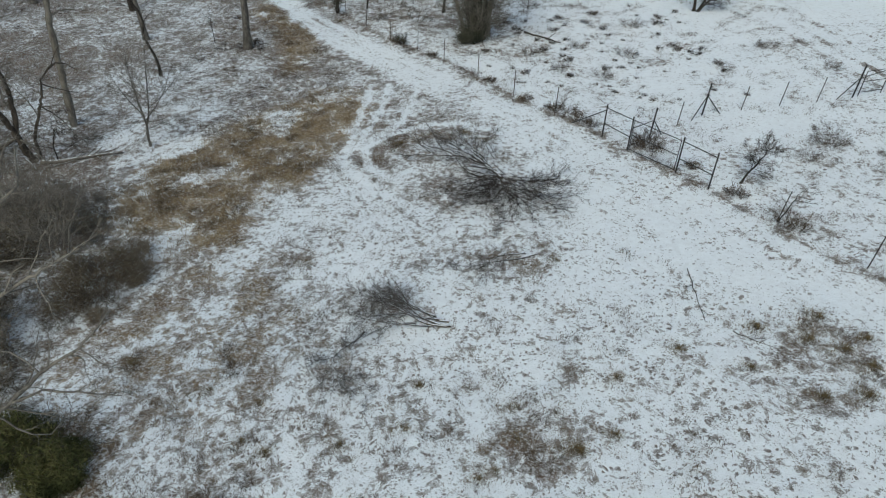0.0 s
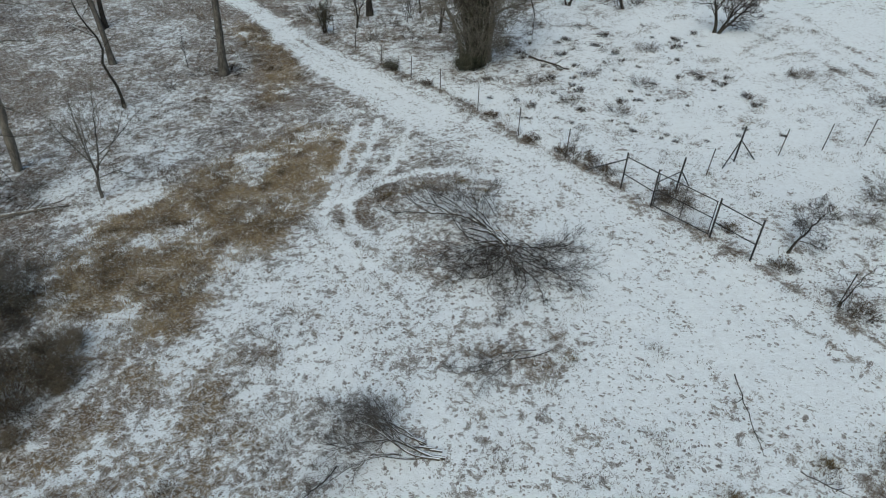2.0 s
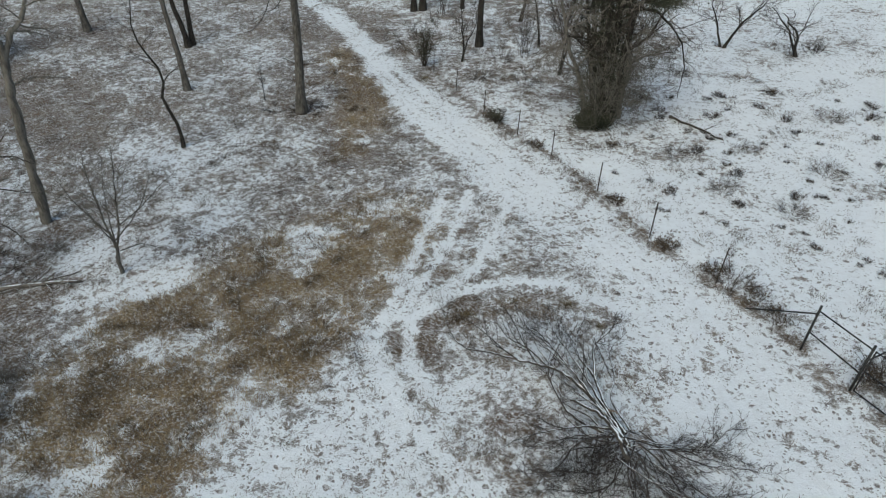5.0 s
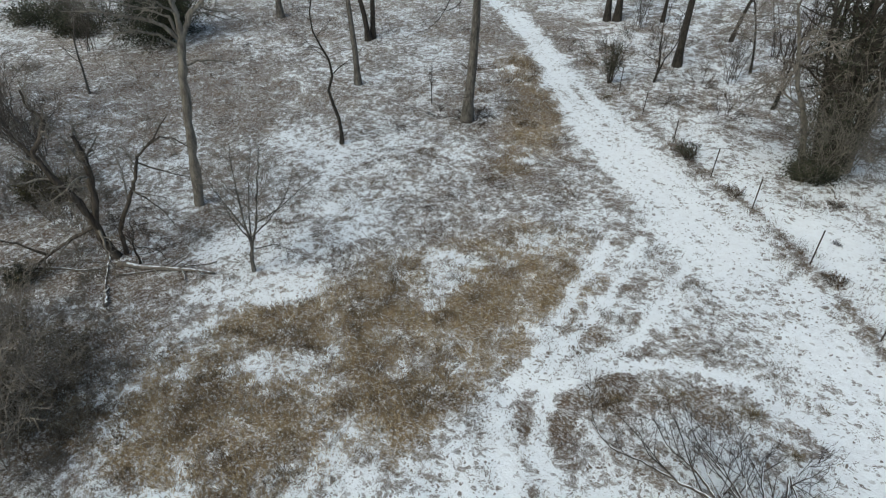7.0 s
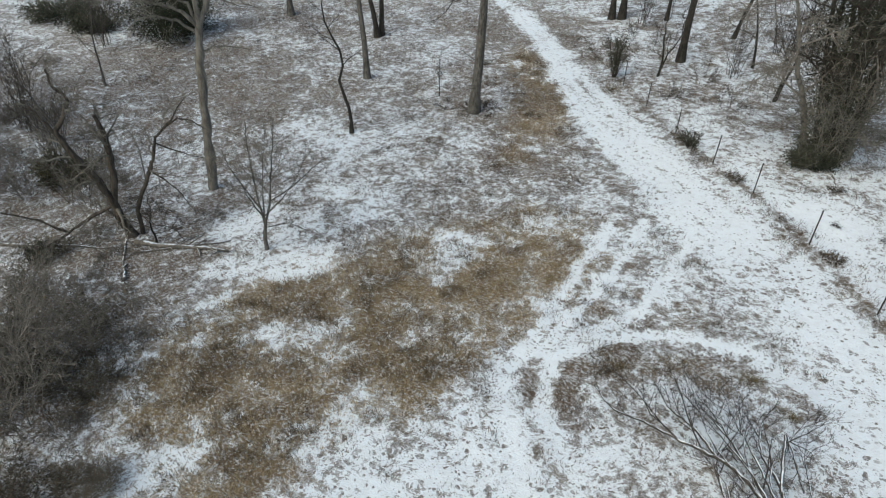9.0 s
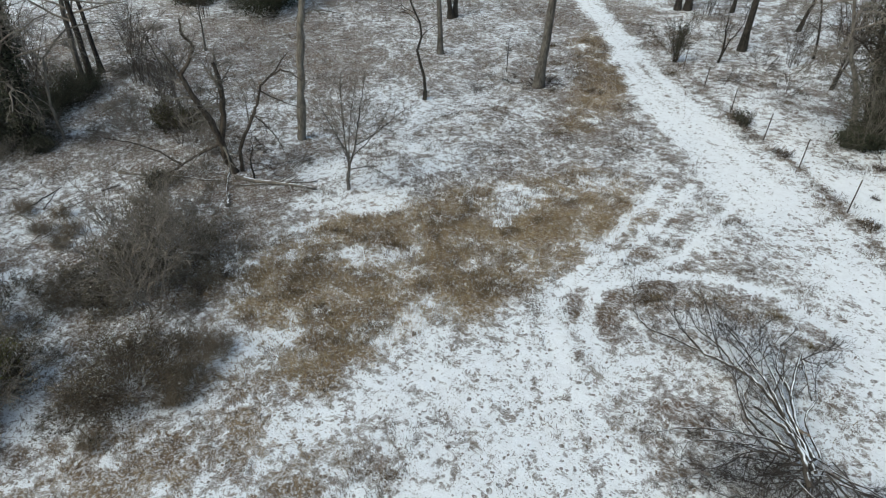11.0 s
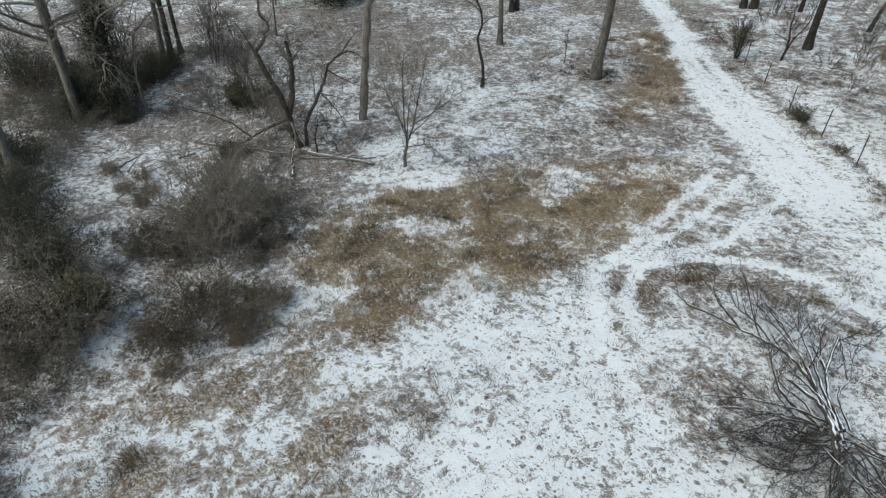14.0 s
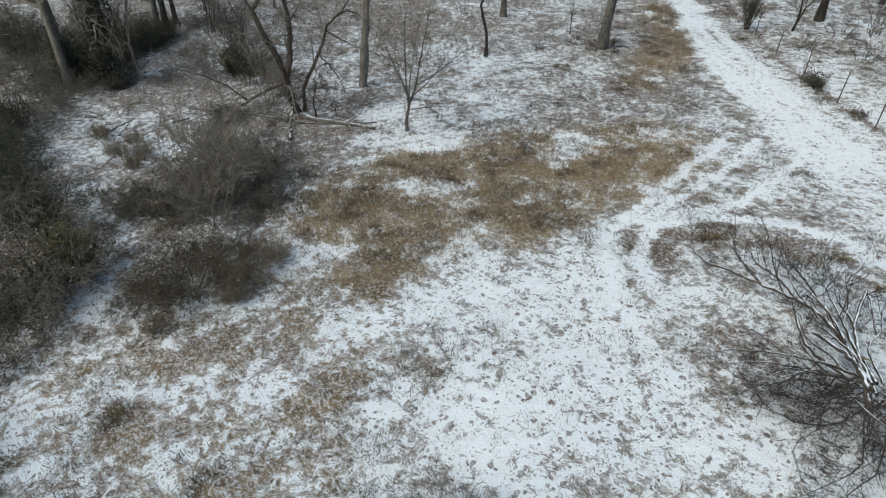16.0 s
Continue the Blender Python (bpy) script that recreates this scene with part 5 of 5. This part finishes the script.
# ---------------------------------------------------------------- the near edge of the woods
crooked_tree("gnarled_tree", -27.9, 38.5, "gnarled dead tree with a broken snag and arching limbs", [
    ("trunk", [(-27.9, 38.5, -1.0), (-28.1, 38.2, 0.4), (-28.2, 38.1, 1.5), (-28.4, 37.8, 2.7), (-28.7, 37.4, 3.8), (-28.9, 37.1, 4.8)], 0.25, 0.13, 5),
    ("limb", [(-28.9, 37.1, 4.7), (-29.0, 37.0, 5.3), (-28.6, 37.5, 6.1), (-28.5, 37.7, 6.7), (-28.8, 37.4, 7.4), (-28.4, 37.2, 8.2)], 0.13, 0.04, 8),
    ("limb", [(-28.9, 37.1, 4.7), (-29.1, 36.8, 5.7), (-29.3, 36.5, 6.4), (-29.5, 36.3, 6.9)], 0.08, 0.03, 7),
    ("snag", [(-28.2, 38.1, 1.2), (-28.0, 38.4, 2.6), (-27.9, 38.5, 3.8), (-27.9, 38.5, 5.0), (-28.0, 38.4, 5.8)], 0.20, 0.09, 12),
    ("limb", [(-27.7, 38.8, -0.9), (-27.6, 38.9, 0.7), (-27.2, 39.5, 2.1), (-26.9, 39.9, 3.1), (-26.7, 40.3, 4.3), (-26.2, 40.9, 5.0), (-25.7, 41.7, 6.1)], 0.13, 0.025, 8),
    ("limb", [(-26.5, 40.6, 4.7), (-26.0, 41.2, 5.1), (-25.7, 41.7, 4.9), (-25.3, 42.2, 4.3)], 0.06, 0.02, 6),
    ("limb", [(-26.8, 40.2, 4.0), (-26.1, 41.1, 3.3), (-25.5, 41.9, 2.8)], 0.045, 0.015, 6),
    ("limb", [(-27.1, 39.7, 2.8), (-26.7, 40.2, 2.0), (-26.4, 40.7, 1.1), (-26.2, 40.9, 0.3)], 0.05, 0.015, 9),
    ("limb", [(-28.3, 38.0, 1.1), (-29.0, 37.0, 0.6), (-29.6, 36.1, 0.0), (-30.2, 35.2, -0.5)], 0.10, 0.04, 5),
    ("limb", [(-29.5, 36.2, 0.1), (-30.1, 35.4, 1.1), (-30.8, 34.4, 1.8), (-31.6, 33.3, 2.2)], 0.07, 0.02, 7)],
    162, BARK_BROWN, TWIG_HAZE, (8, 6), 0.40, -0.25)
crooked_tree("bare_tree", -27.95, 44.1, "tall pale bare tree whose crown spreads wide over brush", [
    ("trunk", [(-28.0, 44.0, -0.9), (-27.9, 44.2, 1.8), (-27.8, 44.4, 4.4), (-27.6, 44.6, 7.1), (-27.4, 44.8, 8.6)], 0.28, 0.19, 0),
    ("limb", [(-27.4, 44.8, 8.4), (-27.4, 44.8, 9.6), (-27.5, 44.7, 10.3), (-27.6, 44.5, 12.5), (-27.9, 44.0, 15.5)], 0.17, 0.05, 9),
    ("limb", [(-27.4, 44.8, 8.5), (-27.0, 45.3, 9.7), (-26.6, 45.8, 10.2), (-26.2, 46.6, 12.0), (-25.6, 47.2, 14.5)], 0.15, 0.04, 9),
    ("limb", [(-27.4, 44.8, 8.3), (-27.8, 44.3, 9.2), (-28.4, 43.6, 9.6), (-29.0, 42.8, 9.8), (-29.5, 42.1, 10.1), (-30.3, 41.0, 10.2)], 0.10, 0.02, 12),
    ("limb", [(-27.5, 44.7, 8.1), (-28.0, 44.0, 8.8), (-28.6, 43.3, 9.1), (-29.1, 42.6, 9.0), (-29.5, 42.2, 8.5)], 0.08, 0.02, 11),
    ("limb", [(-27.5, 44.7, 8.7), (-27.6, 44.5, 9.6), (-28.0, 44.0, 9.9), (-28.5, 43.3, 10.2), (-29.4, 42.2, 10.8)], 0.09, 0.02, 11),
    ("limb", [(-27.4, 44.8, 7.2), (-27.1, 45.2, 7.4), (-26.6, 45.9, 7.3), (-26.0, 46.7, 7.0)], 0.06, 0.015, 6)],
    161, BARK_PALE, BARK_PALE, (7, 5), 0.42, 0.2)
crooked_tree("young_tree", -20.87, 40.74, "young bare tree with a wide fan of fine twigs", [
    ("trunk", [(-20.9, 40.7, -0.8), (-20.9, 40.7, 0.4), (-20.8, 40.8, 1.1)], 0.11, 0.075, 0),
    ("limb", [(-20.8, 40.8, 1.0), (-20.9, 40.7, 2.2), (-21.0, 40.7, 3.8), (-21.0, 40.7, 5.3), (-20.9, 40.7, 6.2)], 0.06, 0.012, 16),
    ("limb", [(-20.8, 40.8, 1.0), (-20.5, 41.0, 2.1), (-20.3, 41.1, 3.4), (-20.1, 41.3, 4.9), (-19.9, 41.4, 6.3)], 0.065, 0.012, 17),
    ("limb", [(-20.8, 40.8, 1.4), (-20.1, 41.3, 2.2), (-19.4, 41.8, 3.3), (-18.9, 42.1, 4.6)], 0.04, 0.010, 14),
    ("limb", [(-20.9, 40.7, 1.9), (-21.4, 40.4, 3.0), (-21.7, 40.1, 4.0), (-21.9, 40.0, 4.9)], 0.04, 0.010, 14),
    ("limb", [(-20.5, 41.0, 2.2), (-19.6, 41.6, 2.9), (-18.8, 42.2, 3.8), (-18.2, 42.6, 4.4)], 0.035, 0.010, 13),
    ("limb", [(-20.7, 40.8, 0.8), (-19.9, 41.4, 1.0), (-19.2, 41.9, 0.5)], 0.03, 0.010, 10),
    ("limb", [(-20.8, 40.8, 1.2), (-21.3, 41.4, 2.2), (-21.6, 42.0, 3.6), (-21.5, 42.4, 5.0)], 0.04, 0.010, 13),
    ("limb", [(-20.8, 40.8, 1.3), (-20.5, 40.1, 2.3), (-20.3, 39.5, 3.4), (-20.2, 39.1, 4.6)], 0.04, 0.010, 13)],
    160, BARK_GREY, TWIG_HAZE, (7, 5), 0.36, 0.35)
tree(-42.9, 31.5, 16, 0.36, "pale trunk of a tall bare tree in brush", (-0.3, 0.2), 0.3, 15, 0.34, 60, -0.05, (7, 6, 3), 168, BARK_PALE, BARK_PALE, 0.008, ivy=2500, ivy_to=0.16, ivy_wide=1.4)
tree(-42.3, 31.2, 15, 0.30, "grey trunk close beside a paler tree in brush", (-0.9, -0.3), 0.3, 14, 0.34, 60, -0.05, (7, 6, 3), 169, BARK_PALE, TWIG_PALE, 0.008)
tree(-37.4, 25.4, 14, 0.33, "pale mottled trunk rising from a tangled thicket", (-0.4, -0.3), 0.4, 12, 0.33, 55, 0.25, (6, 5), 167, BARK_PALE, BARK_PALE, 0.006)
crooked_tree("arching_limbs", -40.4, 35.0, "pale crooked limbs arching in front of dark ivy", [
    ("trunk", [(-40.4, 35.0, -1.0), (-40.5, 34.9, 1.5), (-40.3, 35.3, 4.3)], 0.10, 0.07, 4),
    ("limb", [(-40.3, 35.3, 4.2), (-40.5, 34.8, 4.5), (-40.7, 34.4, 5.4), (-40.9, 33.8, 6.2), (-41.2, 33.0, 6.6), (-41.5, 32.1, 7.0)], 0.06, 0.02, 9),
    ("limb", [(-40.3, 35.3, 4.2), (-40.0, 36.2, 5.2), (-39.8, 36.9, 5.7), (-39.3, 38.1, 5.9), (-38.7, 39.8, 5.7)], 0.065, 0.02, 9),
    ("limb", [(-39.9, 36.5, 5.4), (-39.8, 36.9, 4.4), (-39.6, 37.4, 4.2), (-39.4, 37.8, 3.6)], 0.04, 0.015, 6)],
    171, BARK_PALE, BARK_PALE, (5, 4), 0.4, 0.1)
tree(-26.4, 38.6, 3.4, 0.06, "thin dark sapling with drooping twigs", (0.5, 0), 0.2, 12, 0.5, 60, -0.3, (6, 6, 3), 165, BARK_DARK, TWIG_DARK, 0.04)
tree(-41.5, 33.6, 14, 0.25, "tree trunk hidden under dark ivy", (0.6, 0), 0.3, 16, 0.36, 60, -0.1, (7, 6, 3), 170, BARK_DARK, TWIG_PALE, 0.012, ivy=7000, ivy_to=0.7, ivy_wide=1.1, stems=2, splay=0.05)
tree(-40.8, 34.2, 4.5, 0.07, "thin grey dead stem before ivy", (0, 0), 0.5, 5, 0.2, 50, 0.3, (3, 3), 171, BARK_GREY, TWIG)
tree(-48.4, 40.9, 15, 0.24, "grey trunk of a bare tree in deep woods", (-0.5, 0), 0.3, 14, 0.36, 60, 0.05, (7, 6, 3), 172, BARK_GREY, TWIG_PALE)
tree(-47.5, 41.2, 15, 0.26, "dark trunk of a bare tree in deep woods", (-0.4, 0), 0.3, 14, 0.36, 60, 0.05, (7, 6, 3), 173, BARK_DARK, TWIG_PALE)
tree(-50.0, 43.3, 14, 0.2, "dark trunk of a bare tree in deep woods", (-0.3, 0), 0.35, 12, 0.33, 55, 0.2, (6, 5), 174, BARK_DARK)
tree(-47.6, 51.6, 8, 0.09, "thin bare sapling in snow", (0, 0), 0.3, 10, 0.3, 50, 0.3, (5, 4), 175, BARK_GREY)
tree(-36.8, 41.5, 7, 0.10, "thin crooked bare tree in the woods", (-0.8, 0), 0.3, 10, 0.35, 50, 0.3, (6, 5), 176, BARK_GREY, TWIG, 0.03)
evergreen(-53.0, 63.0, 6.2, 7.0, "dark evergreen bush under pale branches", 26000, 180, CEDAR, leaf=0.13, thin=0.2)
evergreen(-66.0, 60.5, 5.5, 3.6, "dark tangled evergreen thicket at the woods edge", 6000, 204, IVY, "ivy_thicket", leaf=0.10)
evergreen(-61.0, 60.5, 4.2, 2.8, "dark tangled evergreen thicket at the woods edge", 5000, 205, IVY, "ivy_thicket", leaf=0.10)
evergreen(-13.7, 14.6, 2.3, 1.2, "feathery olive-green shrub with grey twigs in snow", 14000, 186, FEATHER, leaf=0.11, thin=0.12)
evergreen(-15.8, 15.4, 2.3, 1.7, "feathery olive-green shrub with grey twigs in snow", 14000, 187, FEATHER, leaf=0.11, thin=0.12)
shrub(-14.6, 15.6, 3.4, 1.5, "bare grey twigs growing through a green shrub", 40, (6, 5), 198, TWIG, 0.2)
pole = shrub(-33.6, 39.4, 1.8, 5.0, "clump of thin grey bare saplings among trees", 12, (8, 8), 195, TWIG, 0.3, name="sapling_clump", group="woodland saplings", spread=0.45, radius=0.026, finest=0.005)
g = np.random.default_rng(8)
for x, y, k in [(-38.4, 41.4, 1.0), (-41.6, 43.4, 0.9), (-45.4, 43.8, 1.2), (-52.0, 47.6, 1.2), (-46.6, 36.8, 1.3), (-50.6, 36.4, 1.3), (-54.8, 39.8, 1.3), (-48.0, 31.0, 1.1),
                (-4.2, 74.2, 1.0), (-1.2, 80.6, 1.2), (3.4, 72.4, 1.1), (6.4, 79.4, 1.1), (-13.6, 84.6, 1.0), (-52.0, 64.0, 1.0), (-56.0, 58.0, 1.1), (-60.0, 62.0, 1.2)]:
    copy_thing(pole, pose(x, y, ground_z(x, y), 0, 0, 360 * g.random()) @ Matrix.Scale(k, 4))


def thicket(proto, spots, seed):
    """Stands more of one shrub about, each turned and sized on its own."""
    g = np.random.default_rng(seed)
    for x, y, k in spots:
        copy_thing(proto, pose(x, y, ground_z(x, y), 0, 0, 360 * g.random()) @ Matrix.Diagonal((k, k, k * (0.85 + 0.3 * g.random()), 1)))


# tall hazy shrubs that rise over the near thicket
thicket(shrub(-20.9, 28.3, 1.9, 4.2, "tall vase-shaped grey shrub of very fine bare twigs", 20, (6, 5), 401, TWIG_PALE, 0.15, 0, None, 0.035, 0.75, 0.016, "hazy_shrub", "shrub", "tall hazy shrubs", 0.013),
        [(-22.8, 28.9, 1.1), (-24.9, 31.2, 0.9), (-22.4, 31.6, 0.6), (-26.6, 32.8, 0.7), (-31.0, 38.6, 0.8), (-36.8, 38.4, 0.9)], 19)
# leafy briers, olive and dark, flecked with pale leaves
thicket(shrub(-25.3, 28.4, 1.9, 1.5, "dark olive brier thicket flecked with pale leaves", 30, (6, 5), 402, TWIG_HAZE, -0.2, 2600, DRY_LEAF, 0.05, 1.0, 0.010, "brier_thicket", "shrub", "leafy briers", 0.008),
        [(-23.6, 29.7, 1.1), (-24.9, 30.6, 1.0), (-26.2, 32.0, 0.9), (-21.6, 30.3, 0.8), (-20.3, 30.7, 0.6), (-22.4, 27.2, 0.7), (-25.8, 26.4, 0.6), (-24.2, 26.2, 0.6), (-28.3, 33.0, 0.7), (-22.9, 28.1, 1.0),
         (-26.9, 25.6, 0.55), (-30.0, 35.1, 0.8), (-21.7, 24.0, 0.5), (-19.9, 20.2, 0.8), (-23.8, 24.3, 0.6), (-18.6, 18.4, 0.8), (-21.6, 18.6, 1.1), (-22.6, 32.2, 0.75), (-24.2, 33.0, 0.75)], 21)
# brown bare brush, low
thicket(shrub(-24.6, 26.9, 2.1, 1.2, "low dense brown brush of leafless twigs", 40, (6, 6), 403, TWIG_HAZE, 0.05, 300, DRY_LEAF, 0.035, 1.1, 0.009, "bare_brush", "shrub", "low bare brush", 0.007),
        [(-23.0, 27.0, 0.8), (-19.8, 30.0, 0.7), (-19.2, 28.7, 0.6), (-20.4, 31.6, 0.6), (-18.9, 26.8, 0.6), (-22.0, 29.4, 1.0), (-26.4, 34.8, 0.7), (-24.6, 35.0, 0.5), (-25.4, 41.4, 0.6), (-29.6, 37.4, 0.7),
         (-30.8, 40.2, 0.8), (-33.6, 41.4, 0.9), (-39.6, 37.4, 0.9), (-42.4, 40.4, 0.9), (-38.6, 35.6, 0.6), (-36.0, 42.6, 0.8), (-46.0, 46.0, 0.9), (-40.6, 45.0, 0.7), (-49.0, 44.7, 1.1), (-47.2, 44.4, 1.0),
         (-56.0, 52.0, 1.0), (-58.0, 46.0, 1.2), (-27.2, 36.6, 0.6), (-18.0, 22.6, 0.5), (-18.6, 20.4, 0.6), (-17.4, 17.0, 0.8), (-20.6, 15.6, 1.0), (-24.4, 19.0, 1.1), (-27.8, 19.4, 1.1), (-32.4, 23.0, 1.0), (-35.4, 25.2, 0.9), (-21.2, 32.8, 0.7), (-23.2, 34.2, 0.6)], 23)
# brown tangle with pale sticks at the foot of the far trunks
thicket(shrub(-43.3, 29.9, 2.6, 2.4, "tangled brown vines and pale dead sticks in brush", 40, (7, 6), 404, TWIG_HAZE, -0.25, 1200, IVY, 0.05, 0.9, 0.018, "vine_brush", "shrub", "tangled vine brush", 0.007),
        [(-46.9, 29.6, 1.2), (-41.4, 30.2, 0.8), (-39.4, 29.2, 0.6), (-44.6, 31.8, 1.1), (-40.6, 32.0, 0.7), (-42.2, 34.2, 0.8), (-38.6, 26.6, 0.9), (-34.6, 24.8, 0.8), (-31.6, 23.4, 0.9), (-50.2, 33.0, 1.3), (-36.0, 27.0, 0.6), (-52.0, 36.0, 1.2), (-47.2, 35.0, 1.0), (-50.0, 40.4, 1.0)], 25)
# dark ivy and olive leaves
for x, y, w, h, k, n, m, name, label in [
        (-45.2, 33.4, 2.6, 3.0, 9000, 182, IVY, "ivy_thicket", "dark ivy thicket at the foot of trunks"), (-47.4, 33.8, 2.6, 3.0, 8000, 183, IVY, "ivy_thicket", "dark ivy thicket at the foot of trunks"),
        (-42.6, 33.2, 2.2, 2.4, 8000, 206, IVY, "ivy_thicket", "dark ivy thicket at the foot of trunks"), (-44.6, 36.0, 2.4, 2.6, 8000, 207, IVY, "ivy_thicket", "dark ivy thicket at the foot of trunks"),
        (-46.0, 38.4, 2.6, 2.6, 8000, 208, IVY, "ivy_thicket", "dark green thicket under bare trees"), (-47.0, 40.4, 2.4, 2.8, 8000, 209, IVY, "ivy_thicket", "dark green thicket under bare trees"),
        (-51.5, 31.6, 3.4, 5.0, 11000, 210, IVY, "ivy_thicket", "tall mound of dark ivy over fallen wood"), (-40.2, 33.4, 1.4, 1.4, 3500, 211, IVY, "ivy_thicket", "low dark ivy at the clearing's edge"),
        (-36.5, 40.0, 1.3, 2.4, 4500, 181, OLIVE, "evergreen_shrub", "olive leafy shrub beside dead wood"), (-35.4, 40.8, 1.1, 1.7, 3500, 212, OLIVE, "evergreen_shrub", "olive leafy shrub beside dead wood"),
        (-30.2, 34.9, 1.0, 1.2, 2500, 213, IVY, "evergreen_shrub", "small dark leafy shrub by a fallen limb"),
        (-25.6, 22.8, 2.6, 3.4, 8500, 184, IVY, "ivy_thicket", "dark ivy thicket with hanging bare twigs"), (-29.6, 23.0, 2.8, 4.2, 10000, 203, IVY, "ivy_thicket", "dark ivy thicket with hanging bare twigs"),
        (-33.4, 23.6, 2.6, 3.4, 8000, 216, IVY, "ivy_thicket", "dark ivy thicket beside a mottled trunk"), (-39.0, 26.4, 2.6, 2.8, 7000, 217, IVY, "ivy_thicket", "dark ivy thicket beside a mottled trunk"),
        (-21.0, 21.7, 2.4, 2.9, 7500, 185, DRY_LEAF, "brier_mound", "tall olive-brown brier mound flecked with pale leaves"), (-22.8, 20.2, 2.6, 2.4, 7000, 214, DRY_LEAF, "brier_mound", "tall olive-brown brier mound flecked with pale leaves"),
        (-21.3, 22.3, 1.0, 3.0, 3500, 215, FEATHER, "evergreen_shrub", "yellow-green leafy top among brown briers")]:
    evergreen(x, y, w, h, label, k, n, m, name, leaf=0.055 if m is not OLIVE else 0.07, thin=0.35)
shrub(-25.2, 22.6, 2.6, 3.6, "bare twigs hanging over dark ivy", 40, (8, 7), 198, TWIG_PALE, -0.5, 0, None, 0.05, 0.8, 0.014, "hanging_twigs", "shrub", finest=0.009)
shrub(-21.0, 21.4, 2.7, 2.9, "grey bare canes arching out of a brier mound", 60, (7, 6), 199, TWIG_PALE, -0.3, 0, None, 0.05, 0.9, 0.012, "bare_canes", "shrub", finest=0.009)
shrub(-17.5, 25.0, 2.2, 2.5, "mound of arching brown bramble canes flecked with pale dry leaves", 120, (6, 6), 187, TWIG_BROWN, -0.45, 9000, DRY_LEAF, 0.042, 1.0, 0.010, "bramble", finest=0.005)
thicket(shrub(-15.9, 26.6, 1.3, 1.3, "tall dry tan weeds standing in thin snow", 90, (6, 5), 188, BLEACHED, 0.35, 0, None, 0.05, 0.5, 0.006, "dry_weeds", "weeds", "tan weed clumps", 0.004),
        [(-16.3, 28.0, 0.9), (-15.4, 25.6, 0.7), (-17.4, 27.6, 0.7), (-30.6, 28.6, 0.8), (-29.4, 29.4, 0.7), (-31.6, 30.0, 0.7), (-28.6, 28.4, 0.6), (-16.2, 22.8, 0.6), (-18.6, 23.4, 0.5), (-33.4, 29.0, 0.7)], 27)
g = np.random.default_rng(71)
for i in range(16):
    x, y = -32.4 + 4.2 * g.normal(), 30.6 + 2.2 * g.normal()
    a, d = 6.28 * g.random(), 1.0 + 1.8 * g.random()
    log(x, y, (x + d * math.cos(a), y + d * math.sin(a)), 0.022 + 0.03 * g.random(), "bleached dead stick lying on thin snow", DEAD_WOOD if i % 3 else CUT_TWIG, "dead_stick", 2, 500 + i, 0.05)
log(-28.8, 38.8, (-25.6, 35.9), 0.075, "bleached limb fallen away from a dead trunk", DEAD_WOOD, "fallen_log", 2, 69)
log(-25.1, 35.6, (-26.2, 36.6), 0.11, "pale broken stump of a dead tree", DEAD_WOOD, "broken_stump", 0, 68)


leaning_limbs = [
    ("trunk", [(-17.0, 10.6, -1.0), (-16.4, 10.8, 2.5), (-15.6, 11.2, 5.5), (-14.8, 11.6, 8.0), (-14.6, 12.4, 12.0)], 0.34, 0.12, 8),
    ("limb", [(-15.4, 11.3, 6.0), (-12.8, 12.2, 7.8), (-10.94, 12.92, 9.2), (-9.94, 13.01, 9.8), (-9.16, 13.34, 10.2), (-8.6, 13.8, 10.5)], 0.075, 0.02, 10),
    ("limb", [(-15.9, 11.0, 4.4), (-13.0, 10.8, 6.2), (-10.75, 11.2, 7.0), (-10.08, 12.19, 7.4), (-9.25, 12.66, 7.8), (-8.81, 13.67, 8.2)], 0.085, 0.02, 9),
    ("limb", [(-10.6, 11.4, 7.05), (-9.9, 11.7, 7.2), (-9.0, 11.66, 7.2), (-8.05, 11.78, 7.0)], 0.04, 0.012, 6),
    ("limb", [(-14.9, 11.6, 7.8), (-13.2, 13.4, 9.6), (-11.9, 14.9, 10.4), (-11.4, 15.5, 10.8), (-12.2, 17.0, 11.2)], 0.07, 0.02, 9)]
crooked_tree("dead_tree", -17.0, 10.6, "pale dead tree with crooked bare limbs reaching outward", leaning_limbs, 77, BARK_PALE, BARK_PALE)
